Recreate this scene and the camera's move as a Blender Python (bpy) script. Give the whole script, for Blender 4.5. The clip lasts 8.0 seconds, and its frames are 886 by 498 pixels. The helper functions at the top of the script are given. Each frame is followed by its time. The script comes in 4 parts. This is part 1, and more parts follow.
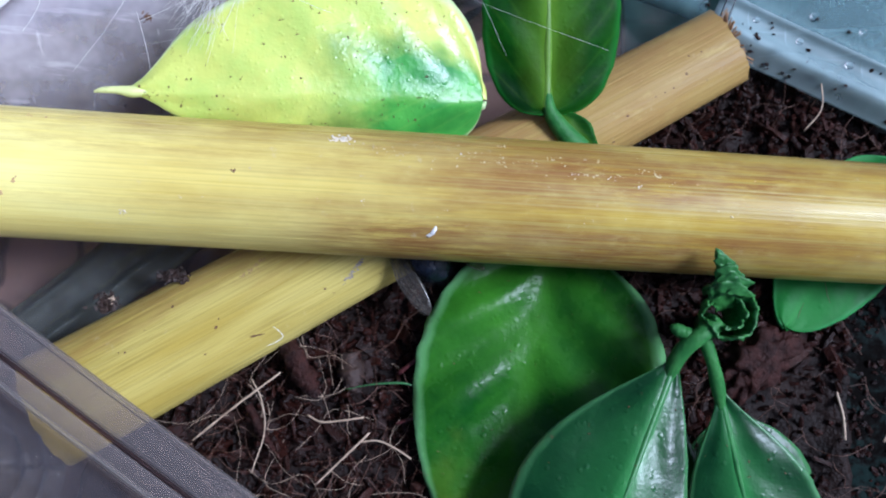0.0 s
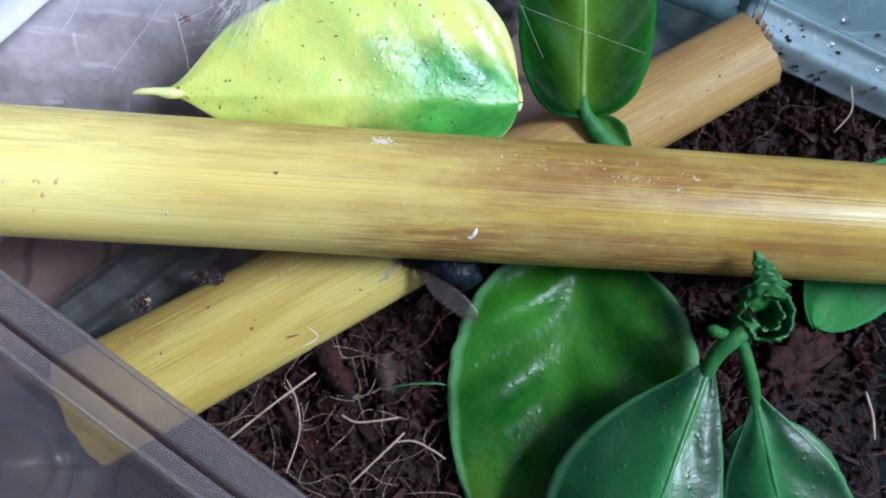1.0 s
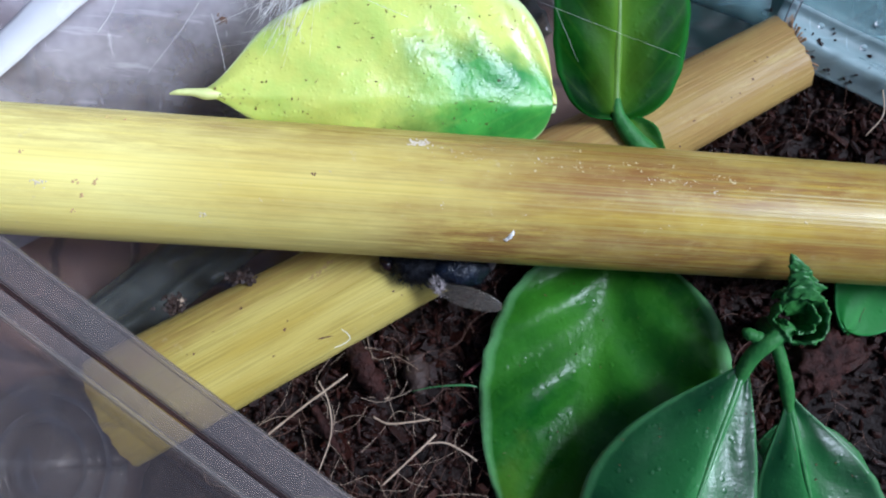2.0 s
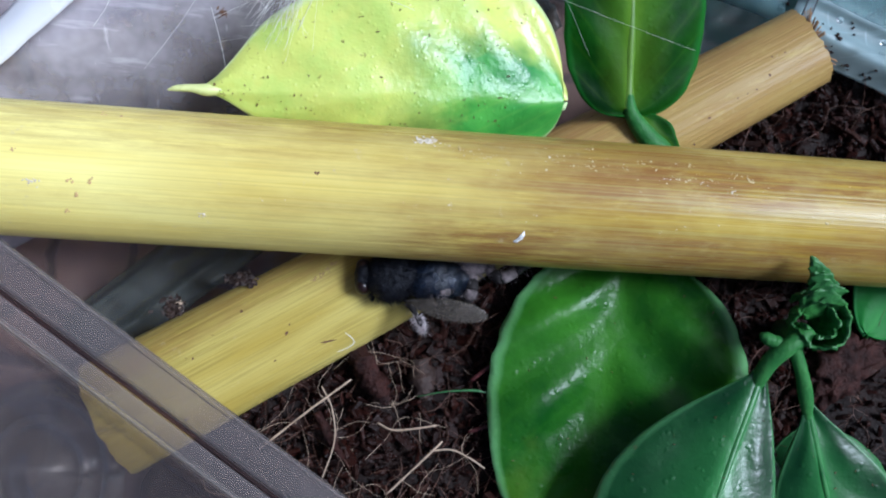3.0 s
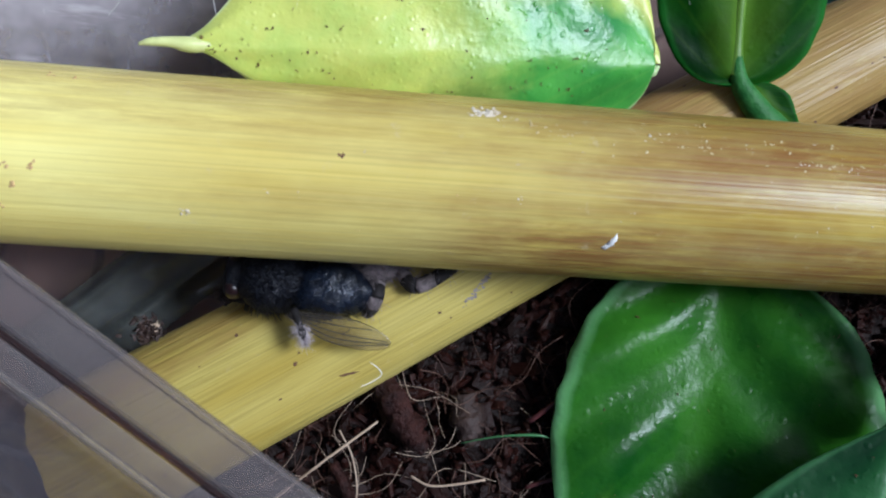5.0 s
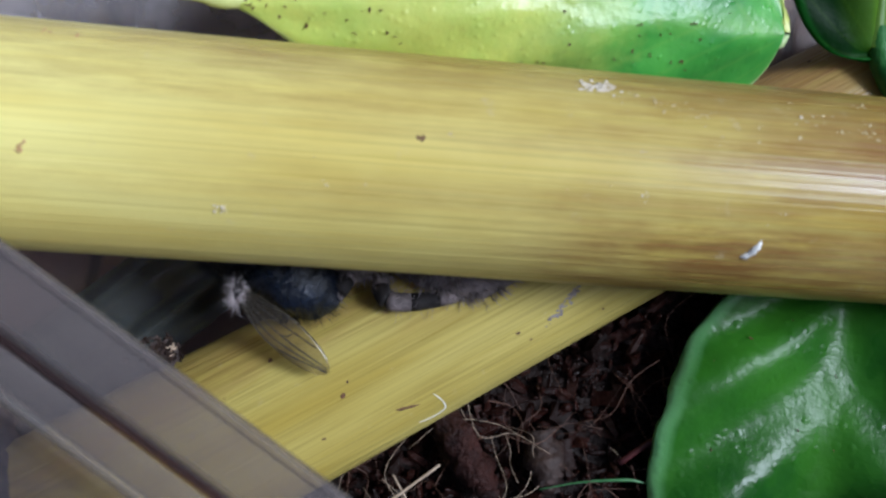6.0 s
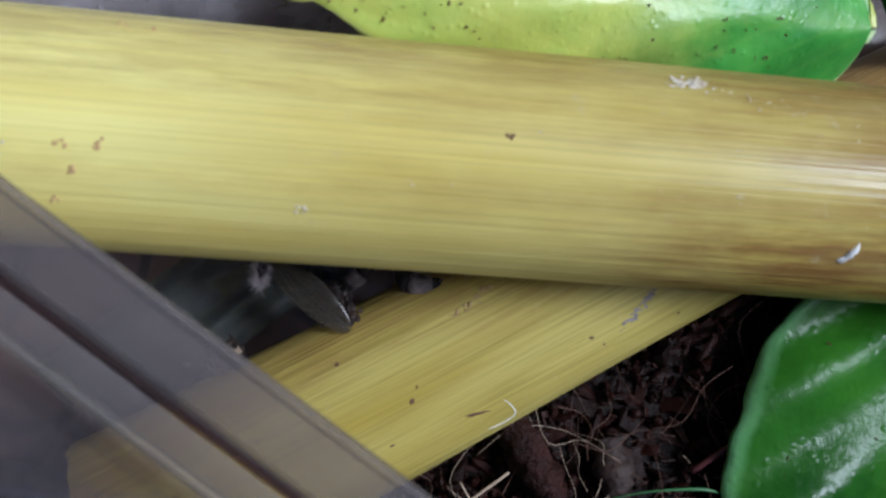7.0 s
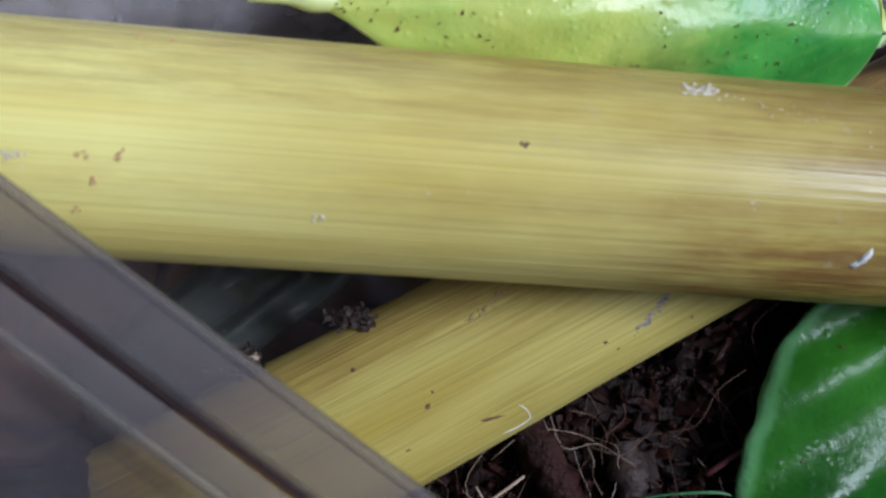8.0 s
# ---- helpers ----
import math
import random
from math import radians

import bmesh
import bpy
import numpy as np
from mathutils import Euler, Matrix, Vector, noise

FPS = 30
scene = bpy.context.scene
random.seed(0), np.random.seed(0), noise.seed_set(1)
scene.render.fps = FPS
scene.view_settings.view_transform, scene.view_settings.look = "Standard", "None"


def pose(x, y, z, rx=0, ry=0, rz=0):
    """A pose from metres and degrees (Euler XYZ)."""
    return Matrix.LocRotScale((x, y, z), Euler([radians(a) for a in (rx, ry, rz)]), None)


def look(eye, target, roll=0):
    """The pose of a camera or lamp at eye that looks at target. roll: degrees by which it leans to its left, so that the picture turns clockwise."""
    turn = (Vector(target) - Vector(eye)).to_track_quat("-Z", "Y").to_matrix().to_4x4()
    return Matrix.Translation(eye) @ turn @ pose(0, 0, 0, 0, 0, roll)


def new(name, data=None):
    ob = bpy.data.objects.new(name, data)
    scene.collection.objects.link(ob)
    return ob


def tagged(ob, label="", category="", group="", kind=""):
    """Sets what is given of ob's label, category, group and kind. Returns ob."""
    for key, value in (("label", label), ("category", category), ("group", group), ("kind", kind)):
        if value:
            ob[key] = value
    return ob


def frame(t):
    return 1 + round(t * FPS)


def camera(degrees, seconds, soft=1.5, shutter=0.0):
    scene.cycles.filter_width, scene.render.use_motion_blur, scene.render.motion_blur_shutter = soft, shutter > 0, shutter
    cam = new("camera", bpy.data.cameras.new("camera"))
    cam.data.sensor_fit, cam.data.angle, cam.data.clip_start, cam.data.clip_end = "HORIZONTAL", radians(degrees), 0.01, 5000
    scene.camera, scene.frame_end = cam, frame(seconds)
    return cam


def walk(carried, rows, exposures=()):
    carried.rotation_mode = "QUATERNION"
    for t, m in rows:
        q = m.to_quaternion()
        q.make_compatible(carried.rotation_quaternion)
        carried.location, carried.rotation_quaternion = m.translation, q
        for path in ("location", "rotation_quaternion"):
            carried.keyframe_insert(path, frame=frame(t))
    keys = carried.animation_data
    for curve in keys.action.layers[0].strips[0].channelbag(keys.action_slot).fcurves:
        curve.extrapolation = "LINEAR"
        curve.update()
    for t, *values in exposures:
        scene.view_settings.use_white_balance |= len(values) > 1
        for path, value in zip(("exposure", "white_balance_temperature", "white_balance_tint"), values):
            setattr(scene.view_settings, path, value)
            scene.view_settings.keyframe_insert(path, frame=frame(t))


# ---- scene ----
cam = camera(52.0, 8.0, soft=2.0)
walk(cam, [
    (0.0, pose(0.00000, 0.00000, 0.07100, 6.000, -0.000, -0.000)),
    (0.5, pose(-0.00059, -0.00012, 0.07102, 6.125, 0.074, 0.013)),
    (1.0, pose(-0.00346, 0.00056, 0.07131, 5.571, -0.718, -0.031)),
    (1.5, pose(-0.00511, 0.00052, 0.07138, 5.700, -0.704, 0.114)),
    (3.0, pose(-0.00627, 0.00106, 0.06925, 5.490, -0.649, 0.248)),
    (3.5, pose(-0.00609, 0.00163, 0.06630, 5.257, -0.433, 0.193)),
    (4.0, pose(-0.00719, 0.00244, 0.06303, 4.856, -0.849, 0.214)),
    (5.5, pose(-0.01195, 0.00384, 0.04983, 4.853, -2.340, 0.307)),
    (6.0, pose(-0.01439, 0.00451, 0.04551, 4.676, -3.012, 0.439)),
    (6.5, pose(-0.01623, 0.00467, 0.04418, 4.618, -2.693, 0.356)),
    (7.0, pose(-0.01715, 0.00474, 0.04415, 4.530, -2.520, 0.701)),
    (7.5, pose(-0.01748, 0.00481, 0.04445, 4.512, -2.243, 0.657)),
    (8.0, pose(-0.01734, 0.00491, 0.04454, 4.643, -1.823, 0.428)),
], exposures=[(0.0, 0.06, 4890, 14), (1.2, -0.03, 4950, 11), (4.0, -0.12, 5080, 9), (6.0, -0.42, 5160, 9), (8.0, -0.62, 5080, 9)])
cam.data.dof.use_dof, cam.data.dof.focus_distance, cam.data.dof.aperture_fstop = True, 0.058, 128.0

scene.view_settings.use_white_balance = True
scene.view_settings.white_balance_temperature = 4980
scene.view_settings.white_balance_tint = 9

# ---- light: bright overcast daylight from above ----
SUN_FROM = Vector((0.78, 0.1, 1.0)).normalized()
world = bpy.data.worlds.new("sky")
scene.world = world
world.use_nodes = True
wn = world.node_tree.nodes
sky = wn.new("ShaderNodeTexSky")
sky.sky_type, sky.sun_disc = "NISHITA", False
sky.air_density, sky.dust_density, sky.ozone_density = 0.5, 5.0, 0.0
sky.sun_elevation = math.asin(SUN_FROM.z)
sky.sun_rotation = math.atan2(SUN_FROM.x, SUN_FROM.y)
wn["Background"].inputs["Strength"].default_value = 0.085
world.node_tree.links.new(sky.outputs["Color"], wn["Background"].inputs["Color"])
sun_data = bpy.data.lights.new("sun", "SUN")
sun_data.energy, sun_data.angle, sun_data.color = 3.95, radians(17), (1.0, 0.96, 0.9)
sun = new("sun", sun_data)
sun.matrix_world = look(SUN_FROM, (0, 0, 0))

# ---- helpers: everything below is laid out in millimetres ----
MM = 0.001
rnd = random.Random(7)


def V(*p):
    return Vector(p)


def thing(name, label, category, at=(0, 0, 0), kind="", group=""):
    ob = new(name)
    ob.empty_display_size = 0.002
    ob.location = V(*at) * MM
    return tagged(ob, label, category, group, kind)


def to_mesh(name, verts, faces, material, uvs=None, smooth=True):
    me = bpy.data.meshes.new(name)
    me.from_pydata([V(*v) * MM for v in verts], [], faces)
    me.materials.append(material)
    if uvs:
        layer = me.uv_layers.new(name="UVMap")
        for loop in me.loops:
            layer.data[loop.index].uv = uvs[loop.vertex_index]
    if smooth:
        me.polygons.foreach_set("use_smooth", [True] * len(me.polygons))
    me.update()
    return me


def part(name, geo, material, parent=None, label="", smooth=True):
    """geo: (verts, faces) or (verts, faces, uvs) in mm, in the scene for a resting thing."""
    m = Matrix.Identity(4)
    p = parent
    while p:
        m = p.matrix_basis @ m
        p = p.parent
    verts, faces = geo[0], geo[1]
    if parent:
        back = m.inverted()
        verts = [(back @ (V(*v) * MM)) / MM for v in verts]
    ob = new(name, to_mesh(name, verts, faces, material, geo[2] if len(geo) > 2 else None, smooth))
    ob.parent = parent
    return tagged(ob, label)


def join(*geos):
    verts, faces, uvs = [], [], []
    for g in geos:
        k = len(verts)
        verts += list(g[0])
        faces += [tuple(i + k for i in f) for f in g[1]]
        uvs += list(g[2]) if len(g) > 2 else [(0, 0)] * len(g[0])
    return verts, faces, uvs


def spline(points, steps=6):
    """Catmull-Rom through points of (x, y, z) or (x, y, z, r)."""
    p = [np.array(q, float) for q in points]
    p = [2 * p[0] - p[1]] + p + [2 * p[-1] - p[-2]]
    out = []
    for i in range(1, len(p) - 2):
        for k in range(steps):
            t = k / steps
            a, b, c, d = p[i - 1], p[i], p[i + 1], p[i + 2]
            out.append(0.5 * (2 * b + (c - a) * t + (2 * a - 5 * b + 4 * c - d) * t * t + (3 * b - a - 3 * c + d) * t ** 3))
    return out + [p[-2]]


def tube(points, radius=0.3, sides=8, steps=6, wobble=0.0, seed=1):
    """A closed tube along a smooth line; points may carry a radius each."""
    pts = spline(points, steps) if steps > 1 else [np.array(q, float) for q in points]
    r = random.Random(seed)
    verts, faces = [], []
    ref = V(0.31, 0.2, 0.93)
    for i, q in enumerate(pts):
        a, b = pts[max(i - 1, 0)], pts[min(i + 1, len(pts) - 1)]
        d = V(*(b - a)[:3]).normalized()
        u = d.cross(ref).normalized()
        w = d.cross(u)
        rad = q[3] if len(q) > 3 else radius
        for k in range(sides):
            an = 2 * math.pi * k / sides
            rr = rad * (1 + wobble * (r.random() - 0.5))
            verts.append(V(*q[:3]) + (u * math.cos(an) + w * math.sin(an)) * rr)
    n = len(pts)
    for i in range(n - 1):
        for k in range(sides):
            a, b = i * sides + k, i * sides + (k + 1) % sides
            faces.append((a, b, b + sides, a + sides))
    faces.append(tuple(range(sides - 1, -1, -1)))
    faces.append(tuple(range((n - 1) * sides, n * sides)))
    return verts, faces


def ellipsoid(c, r, turn=None, rings=14, segs=18, lump=0.0, seed=0):
    verts, faces = [], []
    m = turn or Matrix.Identity(3)
    for i in range(rings + 1):
        th = math.pi * i / rings
        for k in range(segs):
            ph = 2 * math.pi * k / segs
            q = V(math.cos(th) * r[0], math.sin(th) * math.cos(ph) * r[1], math.sin(th) * math.sin(ph) * r[2])
            if lump:
                q *= 1 + lump * noise.noise(q * 1.1 + V(seed * 7.1, 0, 0))
            verts.append(V(*c) + m @ q)
    for i in range(rings):
        for k in range(segs):
            a, b = i * segs + k, i * segs + (k + 1) % segs
            faces.append((a, a + segs, b + segs, b))
    return verts, faces


def chip(c, size, r):
    """A splintered chip: a bent box with uneven corners."""
    m = Euler((r.uniform(-0.7, 0.7), r.uniform(-0.7, 0.7), r.uniform(0, 6.28))).to_matrix()
    verts = []
    for x in (-1, -0.2, 0.5, 1):
        taper = 1 - 0.35 * abs(x) * r.random()
        for y, z in ((-1, -1), (1, -1), (1, 1), (-1, 1)):
            q = V(x * size[0] + r.uniform(-0.12, 0.12) * size[0], y * size[1] * taper * r.uniform(0.6, 1.1), z * size[2] * taper * r.uniform(0.5, 1.2))
            verts.append(V(*c) + m @ q)
    faces = [(3, 2, 1, 0), (12, 13, 14, 15)]
    for i in range(3):
        for k in range(4):
            a, b = i * 4 + k, i * 4 + (k + 1) % 4
            faces.append((a, b, b + 4, a + 4))
    return verts, faces


def sheet(fn, nu, nv, thick):
    """A plate with thickness from fn(u, v) -> point, u and v from 0 to 1."""
    top, uvs = [], []
    for i in range(nu + 1):
        for j in range(nv + 1):
            top.append(V(*fn(i / nu, j / nv)))
            uvs.append((i / nu, j / nv))
    verts, faces = list(top), []
    n = len(top)
    for i in range(nu + 1):
        for j in range(nv + 1):
            a = top[min(i + 1, nu) * (nv + 1) + j] - top[max(i - 1, 0) * (nv + 1) + j]
            b = top[i * (nv + 1) + min(j + 1, nv)] - top[i * (nv + 1) + max(j - 1, 0)]
            nrm = a.cross(b)
            nrm = nrm.normalized() if nrm.length > 1e-9 else V(0, 0, 1)
            verts.append(top[i * (nv + 1) + j] - nrm * thick)
    for i in range(nu):
        for j in range(nv):
            a = i * (nv + 1) + j
            f = (a, a + nv + 1, a + nv + 2, a + 1)
            faces.append(f)
            faces.append(tuple(k + n for k in reversed(f)))
    rim = [j for j in range(nv + 1)] + [i * (nv + 1) + nv for i in range(1, nu + 1)] + [nu * (nv + 1) + j for j in range(nv - 1, -1, -1)] + [i * (nv + 1) for i in range(nu - 1, 0, -1)]
    for k, a in enumerate(rim):
        b = rim[(k + 1) % len(rim)]
        faces.append((a, b, b + n, a + n))
    return verts, faces, uvs + uvs


# ---- materials ----
class Nodes:
    def __init__(self, name):
        self.mat = bpy.data.materials.new(name)
        self.mat.use_nodes = True
        self.tree = self.mat.node_tree
        self.bsdf = self.tree.nodes["Principled BSDF"]
        self.coord = self.tree.nodes.new("ShaderNodeTexCoord")

    def node(self, kind, **inputs):
        n = self.tree.nodes.new(kind)
        for key, value in inputs.items():
            self.put(value, n.inputs[key.replace("_", " ")])
        return n

    def put(self, value, socket):
        if isinstance(value, bpy.types.NodeSocket):
            self.tree.links.new(value, socket)
        else:
            socket.default_value = value

    def mapped(self, scale, source="Object", shift=(0, 0, 0)):
        n = self.node("ShaderNodeMapping", Vector=self.coord.outputs[source], Scale=scale, Location=shift)
        return n.outputs["Vector"]

    def noise(self, scale, detail=4.0, vector=None, rough=0.55, distort=0.0):
        n = self.node("ShaderNodeTexNoise", Scale=scale, Detail=detail, Roughness=rough, Distortion=distort)
        self.put(vector or self.coord.outputs["Object"], n.inputs["Vector"])
        return n.outputs["Fac"]

    def ramp(self, fac, *stops):
        n = self.tree.nodes.new("ShaderNodeValToRGB")
        while len(n.color_ramp.elements) < len(stops):
            n.color_ramp.elements.new(0.5)
        for e, (at, c) in zip(n.color_ramp.elements, stops):
            e.position, e.color = at, (*c, 1) if isinstance(c, tuple) else (c, c, c, 1)
        self.put(fac, n.inputs["Fac"])
        return n.outputs["Color"]

    def mix(self, fac, a, b, how="MIX"):
        n = self.tree.nodes.new("ShaderNodeMix")
        n.data_type, n.blend_type = "RGBA", how
        ins = [s for s in n.inputs if s.type == "RGBA"]
        self.put(fac, n.inputs[0])
        for s, v in zip(ins, (a, b)):
            self.put((*v, 1) if isinstance(v, tuple) else v, s)
        return [s for s in n.outputs if s.type == "RGBA"][0]

    def math(self, how, a, b=0.0):
        n = self.tree.nodes.new("ShaderNodeMath")
        n.operation = how
        self.put(a, n.inputs[0])
        self.put(b, n.inputs[1])
        return n.outputs[0]

    def bump(self, height, strength, depth_mm, after=None):
        n = self.node("ShaderNodeBump", Height=height, Strength=strength, Distance=depth_mm * MM)
        if after:
            self.put(after, n.inputs["Normal"])
        return n.outputs["Normal"]

    def done(self, colour=None, rough=None, normal=None, **more):
        if colour is not None:
            self.put((*colour, 1) if isinstance(colour, tuple) else colour, self.bsdf.inputs["Base Color"])
        if rough is not None:
            self.put(rough, self.bsdf.inputs["Roughness"])
        if normal is not None:
            self.put(normal, self.bsdf.inputs["Normal"])
        for key, value in more.items():
            self.put(value, self.bsdf.inputs[key.replace("_", " ")])
        return self.mat


def reed_material(name, pale, gold, brown, brown_from, brown_to, amount, amber=(0.40, 0.24, 0.07), amber_amount=0.75, stains=(), lines=0.17, groove=0.45, gloss=0.5, more=1.7):
    """Dried reed: streaks along local x, weathering past a stretch of its length, brown bands of staining and painted
    shade (x from, to, y middle, half width), scuffs.
    """
    n = Nodes(name)
    streak = n.noise(1.0, 3, n.mapped((35, 2600, 2600)), 0.6)
    broad = n.noise(1.0, 3, n.mapped((60, 420, 420)), 0.5)
    fine = n.noise(1.0, 2, n.mapped((9, 5200, 5200)), 0.5)
    base = n.mix(n.ramp(broad, (0.35, 0.0), (0.65, 1.0)), pale, gold)
    base = n.mix(n.math("MULTIPLY", n.ramp(streak, (0.5, 0.0), (0.75, 1.0)), 0.13), base, tuple(c * 0.62 for c in gold))
    where = n.node("ShaderNodeSeparateXYZ", Vector=n.coord.outputs["Object"])
    x, y = where.outputs["X"], where.outputs["Y"]

    def fade(value, a, b):
        r = n.node("ShaderNodeMapRange", Value=value)
        r.inputs["From Min"].default_value, r.inputs["From Max"].default_value = a * MM, b * MM
        return r.outputs["Result"]

    along = fade(x, brown_from, brown_to)
    blotch = n.noise(1.0, 5, n.mapped((55, 420, 420), shift=(3, 1, 2)), 0.7)
    band = n.math("MULTIPLY", along, n.ramp(blotch, (0.46, 0.0), (0.66, 1.0)))
    base = n.mix(n.math("MULTIPLY", n.math("POWER", along, 0.8), amber_amount), base, amber)
    base = n.mix(n.math("MULTIPLY", band, amount), base, brown)
    frayed = n.noise(1.0, 5, n.mapped((260, 1900, 1900), shift=(1, 4, 2)), 0.72)
    for x0, x1, mid, half, strength in stains:
        off = n.math("ABSOLUTE", n.math("SUBTRACT", y, mid * MM))
        mask = n.math("MULTIPLY", n.math("MULTIPLY", fade(x, x0 - 7, x0 + 3), fade(x, x1 + 6, x1 - 4)), fade(off, half + 0.7, half - 0.5))
        mask = n.math("MULTIPLY", n.ramp(n.math("MULTIPLY", mask, n.math("ADD", n.math("MULTIPLY", n.math("SUBTRACT", frayed, 0.5), 3.2), 0.55)), (0.0, 0.0), (0.75, 1.0)), strength)
        base = n.mix(mask, base, brown)
    hairline = n.noise(1.0, 2, n.mapped((14, 8000, 8000), shift=(5, 3, 1)), 0.5)
    base = n.mix(n.math("MULTIPLY", n.ramp(hairline, (0.45, 0.0), (0.7, 1.0)), n.math("ADD", n.math("MULTIPLY", along, lines * more), lines * 0.5)), base, tuple(c * 0.45 for c in gold))
    patchy = n.noise(1.0, 4, n.mapped((160, 260, 260), shift=(8, 2, 6)), 0.6)
    base = n.mix(n.math("MULTIPLY", n.ramp(patchy, (0.45, 0.0), (0.75, 1.0)), 0.2), base, pale)
    scratch = n.noise(1.0, 6, n.mapped((420, 1100, 1100), shift=(2, 7, 4)), 0.75)
    base = n.mix(n.math("MULTIPLY", n.math("MULTIPLY", n.ramp(scratch, (0.56, 0.0), (0.68, 1.0)), along), 0.35), base, (0.54, 0.43, 0.14))
    scuff = n.noise(900, 5, None, 0.7)
    base = n.mix(n.math("MULTIPLY", n.ramp(scuff, (0.64, 0.0), (0.72, 1.0)), 0.35), base, (0.6, 0.5, 0.3))
    h = n.math("ADD", n.math("MULTIPLY", streak, 0.5), n.math("MULTIPLY", fine, 0.5))
    normal = n.bump(h, groove, 0.22)
    rough = n.ramp(streak, (0.3, 0.22), (0.7, 0.42))
    return n.done(base, rough, normal, Specular_IOR_Level=gloss)


def leaf_material(name, dark, light, rib, margin, patch=None, patch_span=(0.3, 0.6), pimple=0.35, rough=0.3, mottle=0.5, shine=0.5, patch_margin=0.0, coarse=0.2, cells=1500.0, vein_amount=0.5, glow=0.0, rib_line=0.9, one_side=False):
    """Waxy leaf by its own u (base to tip) and v (margin to margin)."""
    n = Nodes(name)
    uv = n.node("ShaderNodeSeparateXYZ", Vector=n.coord.outputs["UV"])
    u, v = uv.outputs["X"], uv.outputs["Y"]
    off = n.math("ABSOLUTE", n.math("SUBTRACT", v, 0.5))
    cloud = n.noise(170, 4, None, 0.6)
    colour = n.mix(n.ramp(cloud, (0.5 - mottle * 0.3, 0.0), (0.5 + mottle * 0.3, 1.0)), dark, light)
    if patch:
        w = n.math("ADD", u, n.math("MULTIPLY", n.math("SUBTRACT", n.noise(230, 4, None, 0.6), 0.5), 0.5))
        spread = n.ramp(w, (patch_span[0], 0.0), (patch_span[1], 1.0))
        if patch_margin:
            edge = n.math("ADD", n.math("SUBTRACT", v, 0.5) if one_side else off, n.math("MULTIPLY", n.math("SUBTRACT", n.noise(260, 3), 0.5), 0.35))
            spread = n.math("MAXIMUM", spread, n.ramp(edge, (patch_margin, 0.0), (patch_margin + 0.14, 1.0)))
        blotches = n.ramp(n.noise(240, 4, None, 0.65), (0.42, 0.0), (0.62, 1.0))
        colour = n.mix(spread, colour, n.mix(blotches, patch, (patch[0] * 0.84, patch[1] * 0.97, patch[2] * 0.95)))
    vein = n.math("SUBTRACT", n.math("MULTIPLY", u, 9.0), n.math("MULTIPLY", off, 6.0))
    vein = n.math("ABSOLUTE", n.math("SUBTRACT", n.math("FRACT", vein), 0.5))
    colour = n.mix(n.math("MULTIPLY", n.ramp(vein, (0.0, 0.35), (0.12, 0.0)), vein_amount), colour, rib)
    # glow: light through and along the midrib, put into the blade's colour
    if glow:
        colour = n.mix(n.math("MULTIPLY", n.ramp(off, (0.0, 1.0), (0.3, 0.0)), glow), colour, rib)
    colour = n.mix(n.ramp(off, (0.0, rib_line), (0.035, rib_line * 0.55), (0.08, 0.0)), colour, rib)
    colour = n.mix(n.ramp(n.math("ADD", off, n.math("MULTIPLY", n.noise(300, 2), 0.03)), (0.455, 0.0), (0.5, 0.8)), colour, margin)
    dirt = n.noise(1500, 3, None, 0.7)
    colour = n.mix(n.ramp(dirt, (0.76, 0.0), (0.79, 0.8)), colour, (0.03, 0.02, 0.012))
    fine = n.node("ShaderNodeTexVoronoi", Scale=cells, Vector=n.coord.outputs["Object"])
    keep = n.ramp(n.noise(1100, 1), (0.42, 0.0), (0.6, 1.0))
    pim = n.math("MULTIPLY", n.ramp(fine.outputs["Distance"], (0.08, 1.0), (0.34, 0.0)), keep)
    normal = n.bump(pim, pimple, 0.1)
    normal = n.bump(n.noise(1100, 4, None, 0.6), coarse * 0.6, 0.14, normal)
    normal = n.bump(n.noise(420, 4, None, 0.55), coarse, 0.5, normal)
    return n.done(colour, n.ramp(cloud, (0.3, rough), (0.7, rough + 0.12)), normal, Specular_IOR_Level=shine, Subsurface_Weight=0.08, Subsurface_Radius=(0.0008, 0.001, 0.0003), Subsurface_Scale=0.5)


def plain_material(name, a, b, scale, rough=0.6, bump=0.4, depth=0.15, **more):
    n = Nodes(name)
    f = n.noise(scale, 5, None, 0.65)
    g = n.noise(scale * 5, 3, None, 0.6)
    colour = n.mix(n.ramp(f, (0.32, 0.0), (0.68, 1.0)), a, b)
    colour = n.mix(n.math("MULTIPLY", n.ramp(g, (0.55, 0.0), (0.75, 1.0)), 0.4), colour, tuple(c * 0.5 for c in a))
    return n.done(colour, rough, n.bump(n.math("ADD", f, n.math("MULTIPLY", g, 0.4)), bump, depth), **more)


def island_material(name, colours, scale, rough=0.7, bump=0.7, depth=0.3):
    n = Nodes(name)
    isl = n.node("ShaderNodeNewGeometry").outputs["Random Per Island"]
    k = len(colours)
    base = n.ramp(isl, *[(i / (k - 1), c) for i, c in enumerate(colours)])
    f = n.noise(scale, 6, None, 0.7)
    base = n.mix(n.ramp(f, (0.3, 0.75), (0.7, 0.0)), base, (0.008, 0.004, 0.003))
    return n.done(base, rough, n.bump(f, bump, depth), Specular_IOR_Level=0.18)


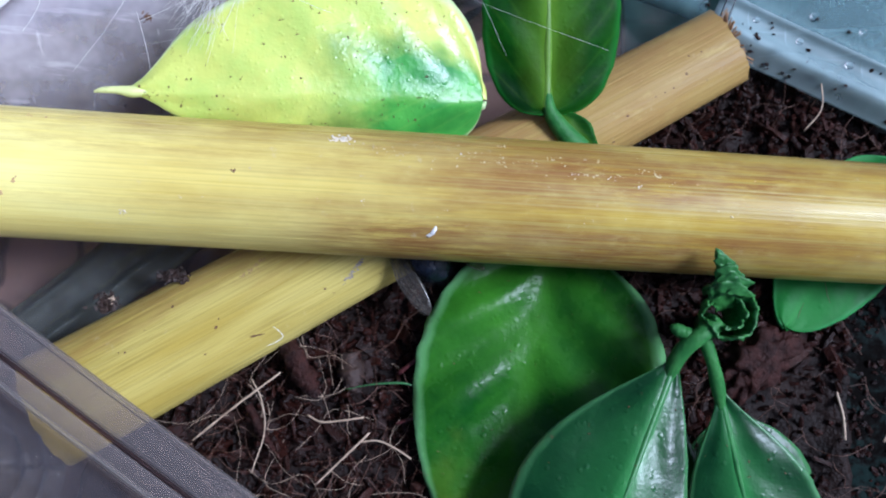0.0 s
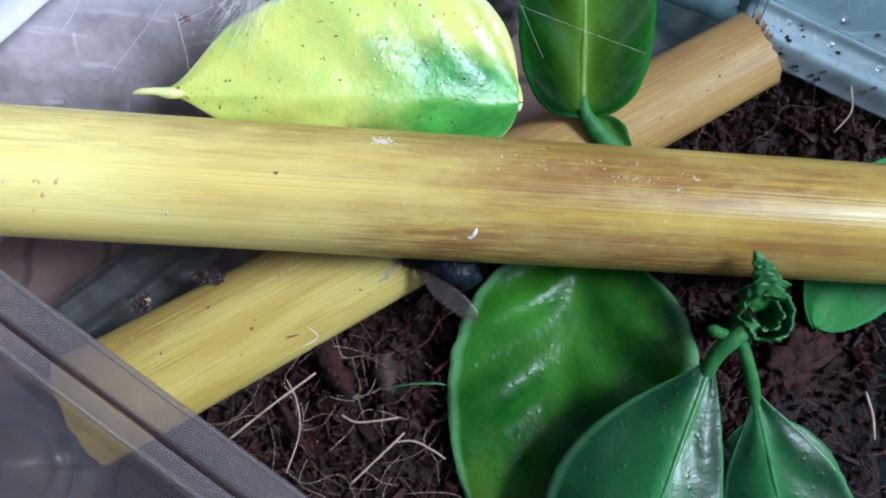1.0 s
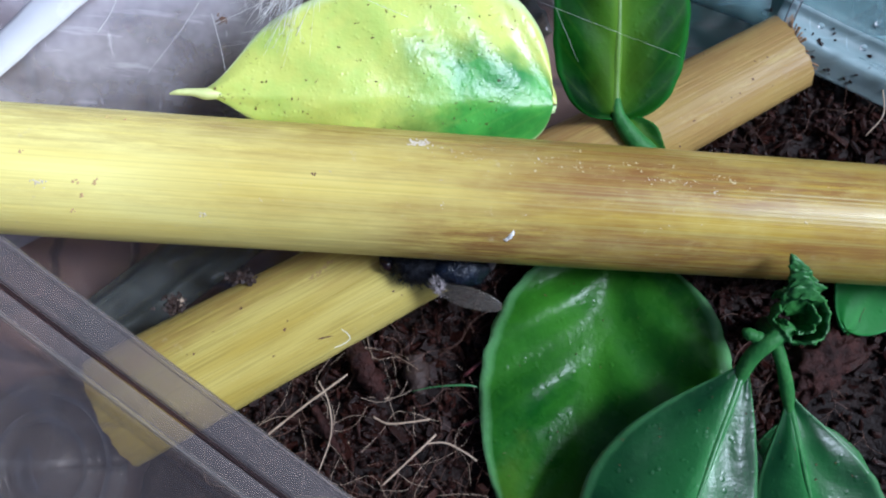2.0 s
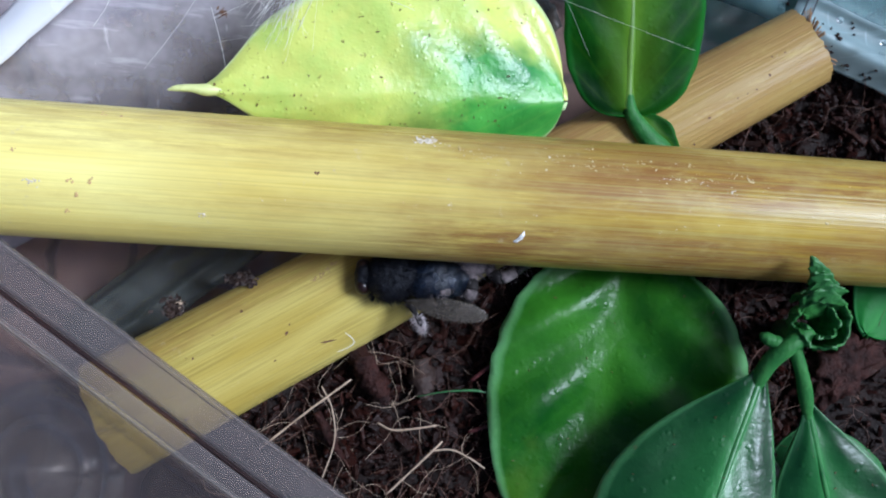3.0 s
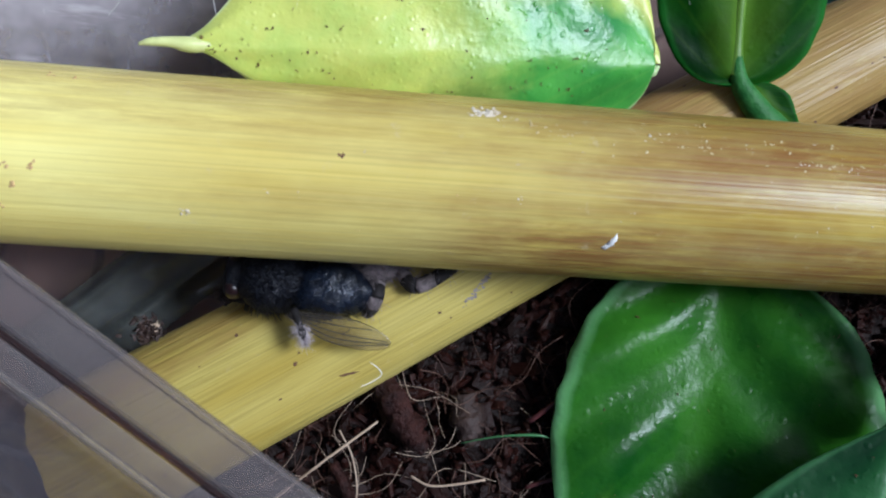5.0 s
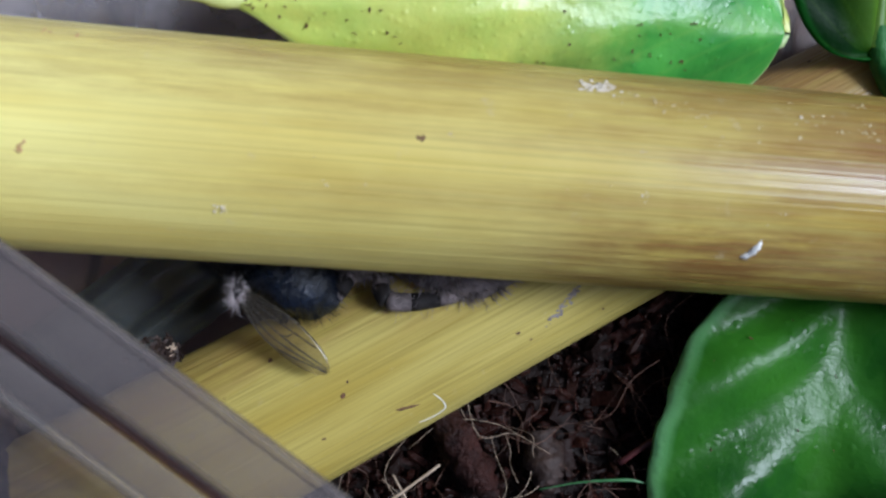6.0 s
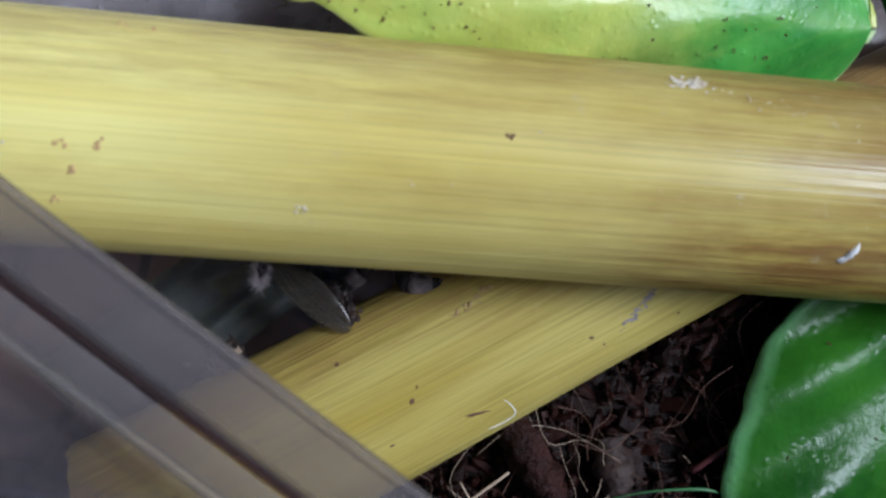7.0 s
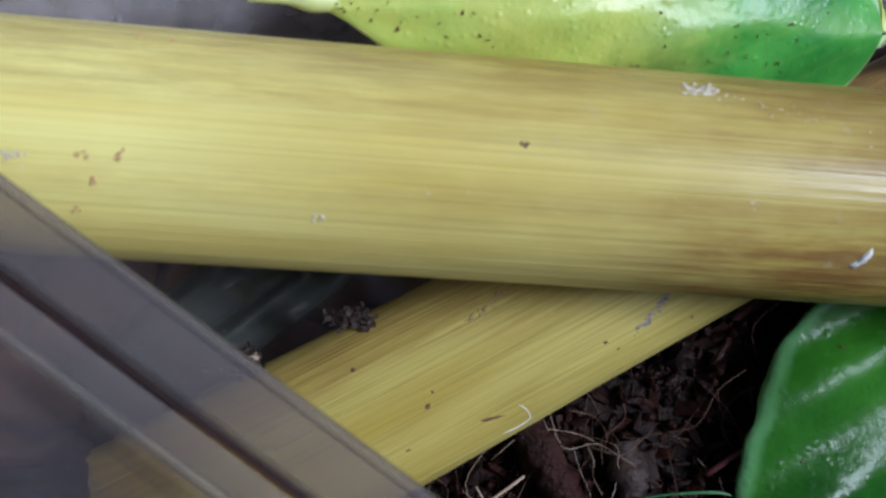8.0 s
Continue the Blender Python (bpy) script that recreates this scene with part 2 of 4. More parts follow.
def varied_material(name, colours, scale, rough, bump, depth):
    """As the litter, with one tone a piece."""
    n = Nodes(name)
    k = len(colours)
    base = n.ramp(n.node("ShaderNodeObjectInfo").outputs["Random"], *[(i / (k - 1), c) for i, c in enumerate(colours)])
    f = n.noise(scale, 6, None, 0.7)
    base = n.mix(n.ramp(f, (0.3, 0.75), (0.7, 0.0)), base, (0.008, 0.004, 0.003))
    return n.done(base, rough, n.bump(f, bump, depth), Specular_IOR_Level=0.18)


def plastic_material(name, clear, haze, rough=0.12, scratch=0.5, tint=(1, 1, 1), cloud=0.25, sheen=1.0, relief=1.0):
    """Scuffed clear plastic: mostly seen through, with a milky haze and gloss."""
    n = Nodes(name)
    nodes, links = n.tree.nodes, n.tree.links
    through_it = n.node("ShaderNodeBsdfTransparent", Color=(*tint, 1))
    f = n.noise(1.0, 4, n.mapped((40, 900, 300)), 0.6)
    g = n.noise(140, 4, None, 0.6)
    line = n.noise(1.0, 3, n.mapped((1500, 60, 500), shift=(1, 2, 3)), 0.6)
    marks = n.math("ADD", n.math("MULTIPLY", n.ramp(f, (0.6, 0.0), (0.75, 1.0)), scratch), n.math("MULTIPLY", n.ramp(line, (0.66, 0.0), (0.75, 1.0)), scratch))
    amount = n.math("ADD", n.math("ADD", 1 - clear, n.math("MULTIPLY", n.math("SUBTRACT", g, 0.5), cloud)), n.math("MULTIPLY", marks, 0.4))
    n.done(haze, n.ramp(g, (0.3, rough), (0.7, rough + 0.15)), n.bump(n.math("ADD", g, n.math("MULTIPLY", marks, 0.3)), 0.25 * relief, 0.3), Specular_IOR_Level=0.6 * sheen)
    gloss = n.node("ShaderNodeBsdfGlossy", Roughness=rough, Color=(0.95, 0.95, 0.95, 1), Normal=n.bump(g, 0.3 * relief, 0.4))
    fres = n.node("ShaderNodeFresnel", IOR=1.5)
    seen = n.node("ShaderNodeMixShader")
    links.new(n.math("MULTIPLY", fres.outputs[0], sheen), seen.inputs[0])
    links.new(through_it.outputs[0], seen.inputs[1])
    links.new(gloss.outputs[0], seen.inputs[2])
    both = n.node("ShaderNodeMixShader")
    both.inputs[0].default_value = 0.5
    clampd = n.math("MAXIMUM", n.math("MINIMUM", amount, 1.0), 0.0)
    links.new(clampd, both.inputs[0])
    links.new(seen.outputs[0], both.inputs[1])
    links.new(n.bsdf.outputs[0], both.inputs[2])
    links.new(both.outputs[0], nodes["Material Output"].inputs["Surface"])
    return n.mat


# Bands at y 2.9 and 4.0 paint ochre and the upper side's shade.
M_REED_TOP = reed_material("reed_gold", (0.93, 0.85, 0.31), (0.83, 0.69, 0.19), (0.23, 0.105, 0.028), -22, 14, 0.85, (0.44, 0.305, 0.042), 1.0,
    [(0, 28, -3.6, 1.3, 0.95), (12, 32, 2.0, 1.1, 0.85), (30, 60, -2.8, 0.8, 0.6), (6, 22, 0.0, 0.5, 0.6), (-12, 10, 3.6, 0.5, 0.4), (-45, 12, 2.9, 1.2, 0.25), (-60, 70, 4.0, 1.1, 0.18), (-50, -2, 1.3, 0.25, 0.3), (-30, 10, -2.0, 0.3, 0.25), (8, 26, 1.2, 1.6, 0.5)], 0.28, 0.32, 0.28)
# y 2.2 and 3.0: brown tint with the upper reed's shade put in.
M_REED_LOW = reed_material("reed_yellow", (0.53, 0.44, 0.12), (0.42, 0.32, 0.06), (0.30, 0.17, 0.06), 0, 20, 0.35, (0.35, 0.23, 0.075), 0.95, [(18, 30, 1.8, 1.2, 0.6), (-30, 30, 3.0, 1.2, 0.5), (-6, 18, 2.2, 2.0, 0.85)], 0.8, 0.6, 0.26, -0.3)
M_LEAF_YELLOW = leaf_material("leaf_yellowing", (0.025, 0.20, 0.03), (0.12, 0.42, 0.06), (0.60, 0.70, 0.16), (0.60, 0.72, 0.36), (0.58, 0.63, 0.13), (0.24, 0.5), 0.3, 0.3, rib_line=0.12, shine=0.45, patch_margin=0.14, one_side=True, coarse=0.36, cells=2100, vein_amount=0.15)
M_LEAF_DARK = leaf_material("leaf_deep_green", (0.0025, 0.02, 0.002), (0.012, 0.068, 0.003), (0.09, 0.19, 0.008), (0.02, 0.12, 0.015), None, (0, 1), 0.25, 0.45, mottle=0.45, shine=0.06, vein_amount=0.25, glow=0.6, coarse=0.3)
M_LEAF_BIG = leaf_material("leaf_glossy_green", (0.009, 0.058, 0.005), (0.046, 0.17, 0.010), (0.05, 0.17, 0.010), (0.16, 0.36, 0.14), (0.11, 0.16, 0.014), (0.62, 1.04), 0.3, 0.23, mottle=0.7, vein_amount=0.35, shine=0.18, coarse=0.32, rib_line=0.4, cells=1400)
M_LEAF_MID = leaf_material("leaf_blue_green", (0.003, 0.026, 0.006), (0.009, 0.058, 0.012), (0.045, 0.22, 0.045), (0.07, 0.2, 0.07), None, (0, 1), 0.4, 0.28, vein_amount=0.1, glow=0.5, coarse=0.3, shine=0.43)
M_LEAF_PLAIN = leaf_material("leaf_mid_green", (0.014, 0.10, 0.016), (0.03, 0.17, 0.028), (0.04, 0.21, 0.035), (0.06, 0.24, 0.07), None, (0, 1), 0.2, 0.4, vein_amount=0.0, coarse=0.25, shine=0.1)
M_LEAF_TIP = plain_material("leaf_pale_tip", (0.55, 0.6, 0.2), (0.68, 0.72, 0.3), 500, 0.45, 0.4, 0.1)
M_RIB = plain_material("leaf_rib", (0.02, 0.12, 0.022), (0.045, 0.19, 0.04), 700, 0.4, 0.4, 0.1)
M_RIB_PALE = plain_material("leaf_rib_pale", (0.08, 0.17, 0.01), (0.13, 0.25, 0.02), 700, 0.45, 0.4, 0.1)
M_STALK = plain_material("green_stalk", (0.022, 0.11, 0.022), (0.06, 0.2, 0.045), 700, 0.5, 0.7, 0.22, Specular_IOR_Level=0.2)
M_CURL = plain_material("young_leaf", (0.012, 0.075, 0.012), (0.055, 0.2, 0.04), 600, 0.45, 0.6, 0.2)
M_SOIL = plain_material("dark_humus", (0.005, 0.003, 0.0025), (0.016, 0.008, 0.006), 300, 0.6, 0.9, 0.8, Specular_IOR_Level=0.15)
M_CHIPS = island_material("bark_chips", [(0.005, 0.0025, 0.002), (0.034, 0.009, 0.006), (0.008, 0.0035, 0.003), (0.042, 0.012, 0.008), (0.008, 0.004, 0.0036), (0.045, 0.018, 0.013), (0.013, 0.0055, 0.0045)], 1300, 0.32, 0.9, 0.25)
M_CHIP = varied_material("bark_chip", [(0.005, 0.0025, 0.002), (0.034, 0.009, 0.006), (0.008, 0.0035, 0.003), (0.042, 0.012, 0.008), (0.008, 0.004, 0.0036), (0.045, 0.018, 0.013), (0.013, 0.0055, 0.0045)], 1300, 0.32, 0.9, 0.25)
M_BARK = plain_material("red_bark", (0.009, 0.0035, 0.003), (0.045, 0.014, 0.010), 700, 0.6, 1.0, 0.6, Specular_IOR_Level=0.2)
M_DEBRIS = plain_material("dark_debris", (0.012, 0.006, 0.0045), (0.055, 0.03, 0.022), 900, 0.6, 0.9, 0.3)
M_FIBRE = plain_material("pale_fibre", (0.36, 0.26, 0.18), (0.55, 0.43, 0.31), 800, 0.6, 0.4, 0.05)
M_FIBRE_DARK = plain_material("brown_fibre", (0.07, 0.032, 0.02), (0.15, 0.075, 0.048), 800, 0.6, 0.4, 0.05)
M_ROOT = plain_material("red_root", (0.05, 0.01, 0.012), (0.1, 0.026, 0.026), 600, 0.5, 0.4, 0.1)
# Sky reflection on the slope is put into this haze and its clouds.
M_WALL = plastic_material("milky_sheen_plastic", 0.62, (0.66, 0.62, 0.66), 0.1, 0.8, (0.93, 0.93, 0.96), 1.5)
M_CLEAR = plastic_material("clear_plastic", 0.94, (0.45, 0.48, 0.5), 0.08, 0.4, (0.97, 0.98, 0.98), 0.2)
M_BLUE_WALL = plastic_material("cool_plastic", 0.62, (0.28, 0.44, 0.46), 0.07, 0.7, (0.82, 0.97, 0.96), 0.6)
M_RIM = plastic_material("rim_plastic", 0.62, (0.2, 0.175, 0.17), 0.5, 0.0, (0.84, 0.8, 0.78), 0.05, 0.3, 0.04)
M_FLOOR = plastic_material("lilac_plastic", 0.93, (0.42, 0.35, 0.33), 0.14, 0.6, (0.97, 0.95, 0.94), 0.3, 0.6)
M_FOLD = plastic_material("fold_plastic", 0.72, (0.17, 0.18, 0.17), 0.16, 1.0, (0.72, 0.74, 0.71), 0.6)
# White haze stands in for the sun's glare on the crease.
M_GLARE = plastic_material("sun_glare_crease", 0.3, (0.9, 0.9, 0.92), 0.2, 0.2, (0.95, 0.95, 0.97), 0.2)
# Groove shade and lip highlight are put into tints of the rim plastic.
M_RIM_SHADE = plastic_material("groove_shade_plastic", 0.7, (0.09, 0.06, 0.06), 0.45, 0.0, (0.6, 0.48, 0.45), 0.06, 0.2, 0.04)
M_RIM_LIT = plastic_material("lip_lit_plastic", 0.68, (0.27, 0.245, 0.23), 0.45, 0.0, (0.9, 0.86, 0.82), 0.06, 0.4, 0.04)


def cracked_material(name, a, b, line):
    """Brown stone with wandering dark cracks and worn patches."""
    n = Nodes(name)
    f = n.noise(70, 5, None, 0.65)
    colour = n.mix(n.ramp(f, (0.32, 0.0), (0.68, 1.0)), a, b)
    bend = n.node("ShaderNodeVectorMath", Vector=n.coord.outputs["Object"])
    warp = n.node("ShaderNodeTexNoise", Scale=90.0, Detail=3.0)
    n.put(n.coord.outputs["Object"], warp.inputs["Vector"])
    small = n.node("ShaderNodeVectorMath")
    small.operation = "SCALE"
    n.put(warp.outputs["Color"], small.inputs[0])
    small.inputs["Scale"].default_value = 0.006
    n.put(small.outputs[0], bend.inputs[1])
    cells = n.node("ShaderNodeTexVoronoi", Scale=105.0)
    cells.feature = "DISTANCE_TO_EDGE"
    n.put(bend.outputs[0], cells.inputs["Vector"])
    crack = n.ramp(cells.outputs["Distance"], (0.02, 1.0), (0.06, 0.0))
    colour = n.mix(n.math("MULTIPLY", crack, 0.75), colour, line)
    return n.done(colour, 0.6, n.bump(n.math("SUBTRACT", f, crack), 0.4, 0.5))


M_TABLE = cracked_material("brown_table", (0.24, 0.155, 0.13), (0.36, 0.24, 0.2), (0.06, 0.055, 0.06))
M_TEAL = plain_material("teal_mat", (0.13, 0.36, 0.33), (0.22, 0.47, 0.43), 80, 0.6, 0.3, 0.3)
def smeared_shade_material(name, dirt, shaded_film):
    """Soil smeared over plastic: ragged dark flecks on a dull base darkened for shade."""
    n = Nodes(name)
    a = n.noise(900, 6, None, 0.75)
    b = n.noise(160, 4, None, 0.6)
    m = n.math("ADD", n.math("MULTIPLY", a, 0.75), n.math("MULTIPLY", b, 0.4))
    colour = n.mix(n.ramp(n.noise(60, 3), (0.35, 0.0), (0.65, 1.0)), shaded_film, tuple(c * 0.55 for c in shaded_film))
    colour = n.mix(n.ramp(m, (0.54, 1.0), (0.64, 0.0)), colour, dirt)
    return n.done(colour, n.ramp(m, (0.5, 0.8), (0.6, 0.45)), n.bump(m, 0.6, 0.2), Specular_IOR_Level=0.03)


# Near-black teal: the deep shade over this corner is put into the colour.
M_SMEAR_SHADE = smeared_shade_material("soil_smeared_shaded_plastic", (0.0025, 0.002, 0.0018), (0.007, 0.018, 0.016))
M_FOOT = plastic_material("milky_blue_plastic", 0.5, (0.36, 0.46, 0.47), 0.12, 0.7, (0.85, 0.95, 0.97), 0.7)
M_SKIRT = plastic_material("smoky_plastic", 0.82, (0.2, 0.17, 0.165), 0.25, 0.4, (0.93, 0.9, 0.88), 0.2, 0.25)
M_GROUND = plain_material("grey_ground", (0.10, 0.09, 0.085), (0.16, 0.145, 0.135), 3, 0.85, 0.3, 5)
M_WHITE = plain_material("white_fleck", (0.72, 0.7, 0.66), (0.85, 0.84, 0.8), 1500, 0.6, 0.6, 0.1)
M_SCUFF = plain_material("pale_scuff", (0.44, 0.33, 0.13), (0.6, 0.5, 0.28), 1500, 0.7, 0.4, 0.03)
M_SMUDGE = plain_material("white_smudge", (0.5, 0.41, 0.27), (0.7, 0.63, 0.5), 1500, 0.8, 0.6, 0.05)
M_SPOT = plain_material("dark_spot", (0.07, 0.03, 0.015), (0.15, 0.07, 0.03), 1500, 0.7, 0.3, 0.02)
M_BLUSH = plain_material("reed_blemish", (0.5, 0.3, 0.13), (0.6, 0.43, 0.17), 1200, 0.6, 0.2, 0.02)
M_LICHEN = plain_material("grey_lichen", (0.16, 0.13, 0.12), (0.42, 0.38, 0.36), 1500, 0.8, 0.5, 0.05)
M_SCAR = plain_material("brown_scar", (0.32, 0.21, 0.08), (0.42, 0.3, 0.12), 1500, 0.8, 0.5, 0.05)
M_SILK = plain_material("silk", (0.7, 0.68, 0.66), (0.85, 0.83, 0.8), 1500, 0.5, 0.2, 0.02)
M_DROP = Nodes("water_drop").done((0.97, 1.0, 1.0), 0.02, Transmission_Weight=1.0, IOR=1.33)
M_FLY = plain_material("fly_black", (0.002, 0.002, 0.004), (0.008, 0.009, 0.014), 1400, 0.34, 1.0, 0.3, Specular_IOR_Level=0.2)
M_FLY_BLUE = plain_material("fly_blue_sheen", (0.003, 0.004, 0.007), (0.011, 0.017, 0.034), 900, 0.26, 1.0, 0.22, Metallic=0.15)
M_EYE = plain_material("fly_eye_red", (0.007, 0.003, 0.003), (0.018, 0.006, 0.006), 2500, 0.3, 0.3, 0.03)
M_VEIN = plain_material("wing_vein", (0.02, 0.016, 0.012), (0.04, 0.03, 0.02), 1500, 0.5, 0.2, 0.02)
M_WING = plastic_material("fly_wing", 0.88, (0.17, 0.14, 0.1), 0.25, 0.1, (0.9, 0.88, 0.83), 0.06)
M_SPIDER = plain_material("spider_grey_brown", (0.02, 0.016, 0.016), (0.26, 0.21, 0.21), 700, 0.8, 0.9, 0.15)
M_BAND = plain_material("spider_black", (0.01, 0.009, 0.009), (0.035, 0.03, 0.03), 1200, 0.7, 0.8, 0.1, Specular_IOR_Level=0.15)
M_WHITE_HAIR = plain_material("spider_white_hair", (0.42, 0.36, 0.37), (0.7, 0.63, 0.64), 1500, 0.8, 0.3, 0.03)
M_PALE_HAIR = plain_material("spider_pale_hair", (0.16, 0.13, 0.13), (0.42, 0.36, 0.36), 1500, 0.8, 0.3, 0.03)

# ---- the setting ----
def flat(name, x0, x1, y0, y1, z, material, label, category, n=8, relief=0.0, kind="structure"):
    ob = part(name, sheet(lambda u, v: (x0 + (x1 - x0) * u, y0 + (y1 - y0) * v, z + relief * noise.noise(V(u * 9, v * 9, 0))), n, n, 2.0), material)
    return tagged(ob, label, category, kind=kind)


flat("ground", -4e6, 4e6, -4e6, 4e6, -11.1, M_GROUND, "grey concrete ground around the slab", "ground")
flat("slab", -600, 600, -400, 400, -9, M_TABLE, "brown stone slab under the box", "slab")
flat("mat", 16, 220, -180, 200, -6.5, M_TEAL, "teal mat lying on the brown slab", "mat", kind="structure")

box = thing("plastic_box", "scuffed clear plastic box holding soil, reeds and plants", "box", (0, 0, -6.4))


FOLD, ALONG, ACROSS = V(-19.2, 6.5, 0), V(0.877, 0.48, 0), V(-0.48, 0.877, 0)


def floor_shape(u, v):
    """The clear floor up to the fold beyond the low reed."""
    p = FOLD + ALONG * (-62 + 130 * u) + ACROSS * (-62 + 74 * v)
    d = -62 + 74 * v
    along = math.exp(-((-62 + 130 * u + 2) / 16) ** 2)
    ridge = 0.75 * math.exp(-((d - 1.4 - 0.02 * (130 * u - 62)) / 0.5) ** 2) + 0.9 * math.exp(-((d - 3.9) / 0.7) ** 2)
    return p.x, p.y, -3.2 + 0.3 * noise.noise(p * 0.12) + 0.25 * noise.noise(p * 0.5) + 0.3 * ridge * along * (1 + 0.5 * noise.noise(p * 0.6))


def side_shape(u, v):
    """The milky side: a rounded foot, then a slope up and away."""
    d = 11.0 + 41 * v ** 1.4
    p = FOLD + ALONG * (-62 + 98 * u) + ACROSS * d
    rise = 13.0 * (1 - math.exp(-((d - 11) / 5.5) ** 1.3)) + 0.12 * (d - 11)
    return p.x, p.y, -3.0 + rise + 0.3 * noise.noise(p * 0.15)


def fold_shape(u, v):
    """Two soft corrugations running along the far side of the low reed."""
    a, d = -16 + 46 * u, 0.2 + 5.4 * v
    skew = d + 0.16 * (a + 7)
    p = FOLD + ALONG * a + ACROSS * skew
    crest = 0.9 * math.exp(-((d - 1.7) / 0.55) ** 2) + 0.75 * math.exp(-((d - 4.6) / 0.45) ** 2)
    return p.x, p.y, -2.45 + crest * (1 + 0.35 * noise.noise(p * 0.5)) + 0.2 * noise.noise(p * 0.9)


def foot_shape(u, v):
    """A round moulded foot: a shallow dome inside a raised ring."""
    an, r = 2 * math.pi * u, 0.15 + 7.0 * v
    z = 1.2 * math.exp(-(r / 2.4) ** 2) + 0.7 * math.exp(-((r - 4.0) / 0.4) ** 2) + 0.5 * math.exp(-((r - 6.0) / 0.5) ** 2)
    return -36.4 + 0.9 * r * math.cos(an), -9.6 + r * math.sin(an), -2.5 + z


part("floor_sheet", sheet(floor_shape, 100, 240, 0.5), M_FLOOR, box, "clear scuffed plastic floor")
part("floor_fold", sheet(fold_shape, 90, 60, 0.25), M_FOLD, box, "grey-green folds in the plastic floor")
part("moulded_foot", sheet(foot_shape, 64, 44, 0.25), M_CLEAR, box, "round clear moulded foot")
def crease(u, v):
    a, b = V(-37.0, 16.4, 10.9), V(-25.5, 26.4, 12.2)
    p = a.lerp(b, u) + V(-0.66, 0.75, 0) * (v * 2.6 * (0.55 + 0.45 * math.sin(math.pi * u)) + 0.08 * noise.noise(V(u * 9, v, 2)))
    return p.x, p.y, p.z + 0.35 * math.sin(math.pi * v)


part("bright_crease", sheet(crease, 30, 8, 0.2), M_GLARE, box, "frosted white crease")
part("left_side", sheet(side_shape, 60, 50, 0.5), M_WALL, box, "milky scuffed plastic side")

def right_wall(u, v):
    """The side beyond the soil: a rolled foot, a ledge and a slope."""
    a, b = V(21.0, 25.2, 0.6), V(60.0, 6.0, 0.6)
    base = a.lerp(b, u)
    out = V(0.44, 0.898, 0)
    h = 26 * v
    roll = 1.5 * math.exp(-((h - 1.5) / 1.1) ** 2)
    ledge = 0.5 * math.exp(-((h - 4.2) / 0.35) ** 2)
    p = base + out * (h - 1.5) + V(0, 0, 1) * (0.16 * h + 0.012 * h * h + roll + ledge)
    return p.x, p.y, p.z + 0.2 * noise.noise(p * 0.2)


part("side_wall", sheet(lambda u, v: right_wall(u, 0.172 + 0.828 * v), 40, 70, 0.4), M_BLUE_WALL, box, "clear bluish plastic side")
part("wall_foot", sheet(lambda u, v: right_wall(u, 0.17 * v), 40, 30, 0.4), M_FOOT, box, "milky rolled foot of the side")


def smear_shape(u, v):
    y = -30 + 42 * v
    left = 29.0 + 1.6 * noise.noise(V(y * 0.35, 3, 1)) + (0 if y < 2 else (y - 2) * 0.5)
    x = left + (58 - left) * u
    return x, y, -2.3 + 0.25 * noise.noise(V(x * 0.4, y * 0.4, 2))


part("smeared_floor", sheet(smear_shape, 50, 60, 0.3), M_SMEAR_SHADE, box, "teal floor smeared with dark soil")


def back_wall(u, v):
    a, b = V(-4.0, 36.0, -2.5), V(20.8, 25.4, 0.9)
    base = a.lerp(b, u)
    p = base + V(0.1, 0.95, 0) * (v * 25) + V(0, 0, 1) * (10 * v)
    return p.x, p.y, p.z


part("back_wall", sheet(back_wall, 12, 16, 0.4), M_BLUE_WALL, box)
part("corner_crease", tube([(21.6, 24.6, 2.6), (22.6, 27.5, 4.0), (26, 36, 7.4), (31, 50, 12.6)], 0.4, 8), M_CLEAR, box)

# the loose front edge of the lid: flange, groove, ledge and skirt, flexing a little as it is leant on
lid = thing("lid_edge", "grey translucent plastic lid edge with a rounded rim", "lid", (-24, 0.95, 18))
RIM_DIR = V(math.cos(radians(-35.8)), math.sin(radians(-35.8)), 0)
RIM_OUT = V(-RIM_DIR.y * -1, RIM_DIR.x * -1, 0)
RIM_MID = V(-24, 0.95, 18)


def rim_shape(profile):
    def fn(u, v):
        k = v * (len(profile) - 1)
        i = min(int(k), len(profile) - 2)
        o = profile[i][0] + (profile[i + 1][0] - profile[i][0]) * (k - i)
        z = profile[i][1] + (profile[i + 1][1] - profile[i][1]) * (k - i)
        p = RIM_MID + RIM_DIR * (u * 70 - 30) + RIM_OUT * o + V(0, 0, z)
        return p.x, p.y, p.z
    return fn


part("rim_bead", sheet(rim_shape([(0.0, -0.3), (0.03, -0.12), (0.1, -0.05), (0.2, -0.1)]), 20, 10, 0.12), M_RIM, lid, "rounded rim edge")
part("rim_flange", sheet(rim_shape([(0.21, -0.11), (1.0, -0.08), (1.8, -0.14), (2.0, -0.34)]), 20, 24, 0.12), M_RIM, lid, "smoky translucent flange")
part("rim_groove", sheet(rim_shape([(2.01, -0.35), (2.2, -0.6), (2.4, -0.36)]), 20, 12, 0.2), M_RIM_SHADE, lid, "dark brownish groove")
part("rim_ledge", sheet(rim_shape([(2.41, -0.35), (2.7, -0.3), (3.4, -0.32)]), 20, 14, 0.12), M_RIM, lid)
part("rim_lip", sheet(rim_shape([(3.41, -0.32), (3.52, -0.24), (3.66, -0.36)]), 20, 10, 0.12), M_RIM_LIT, lid, "pale thin outer lip")
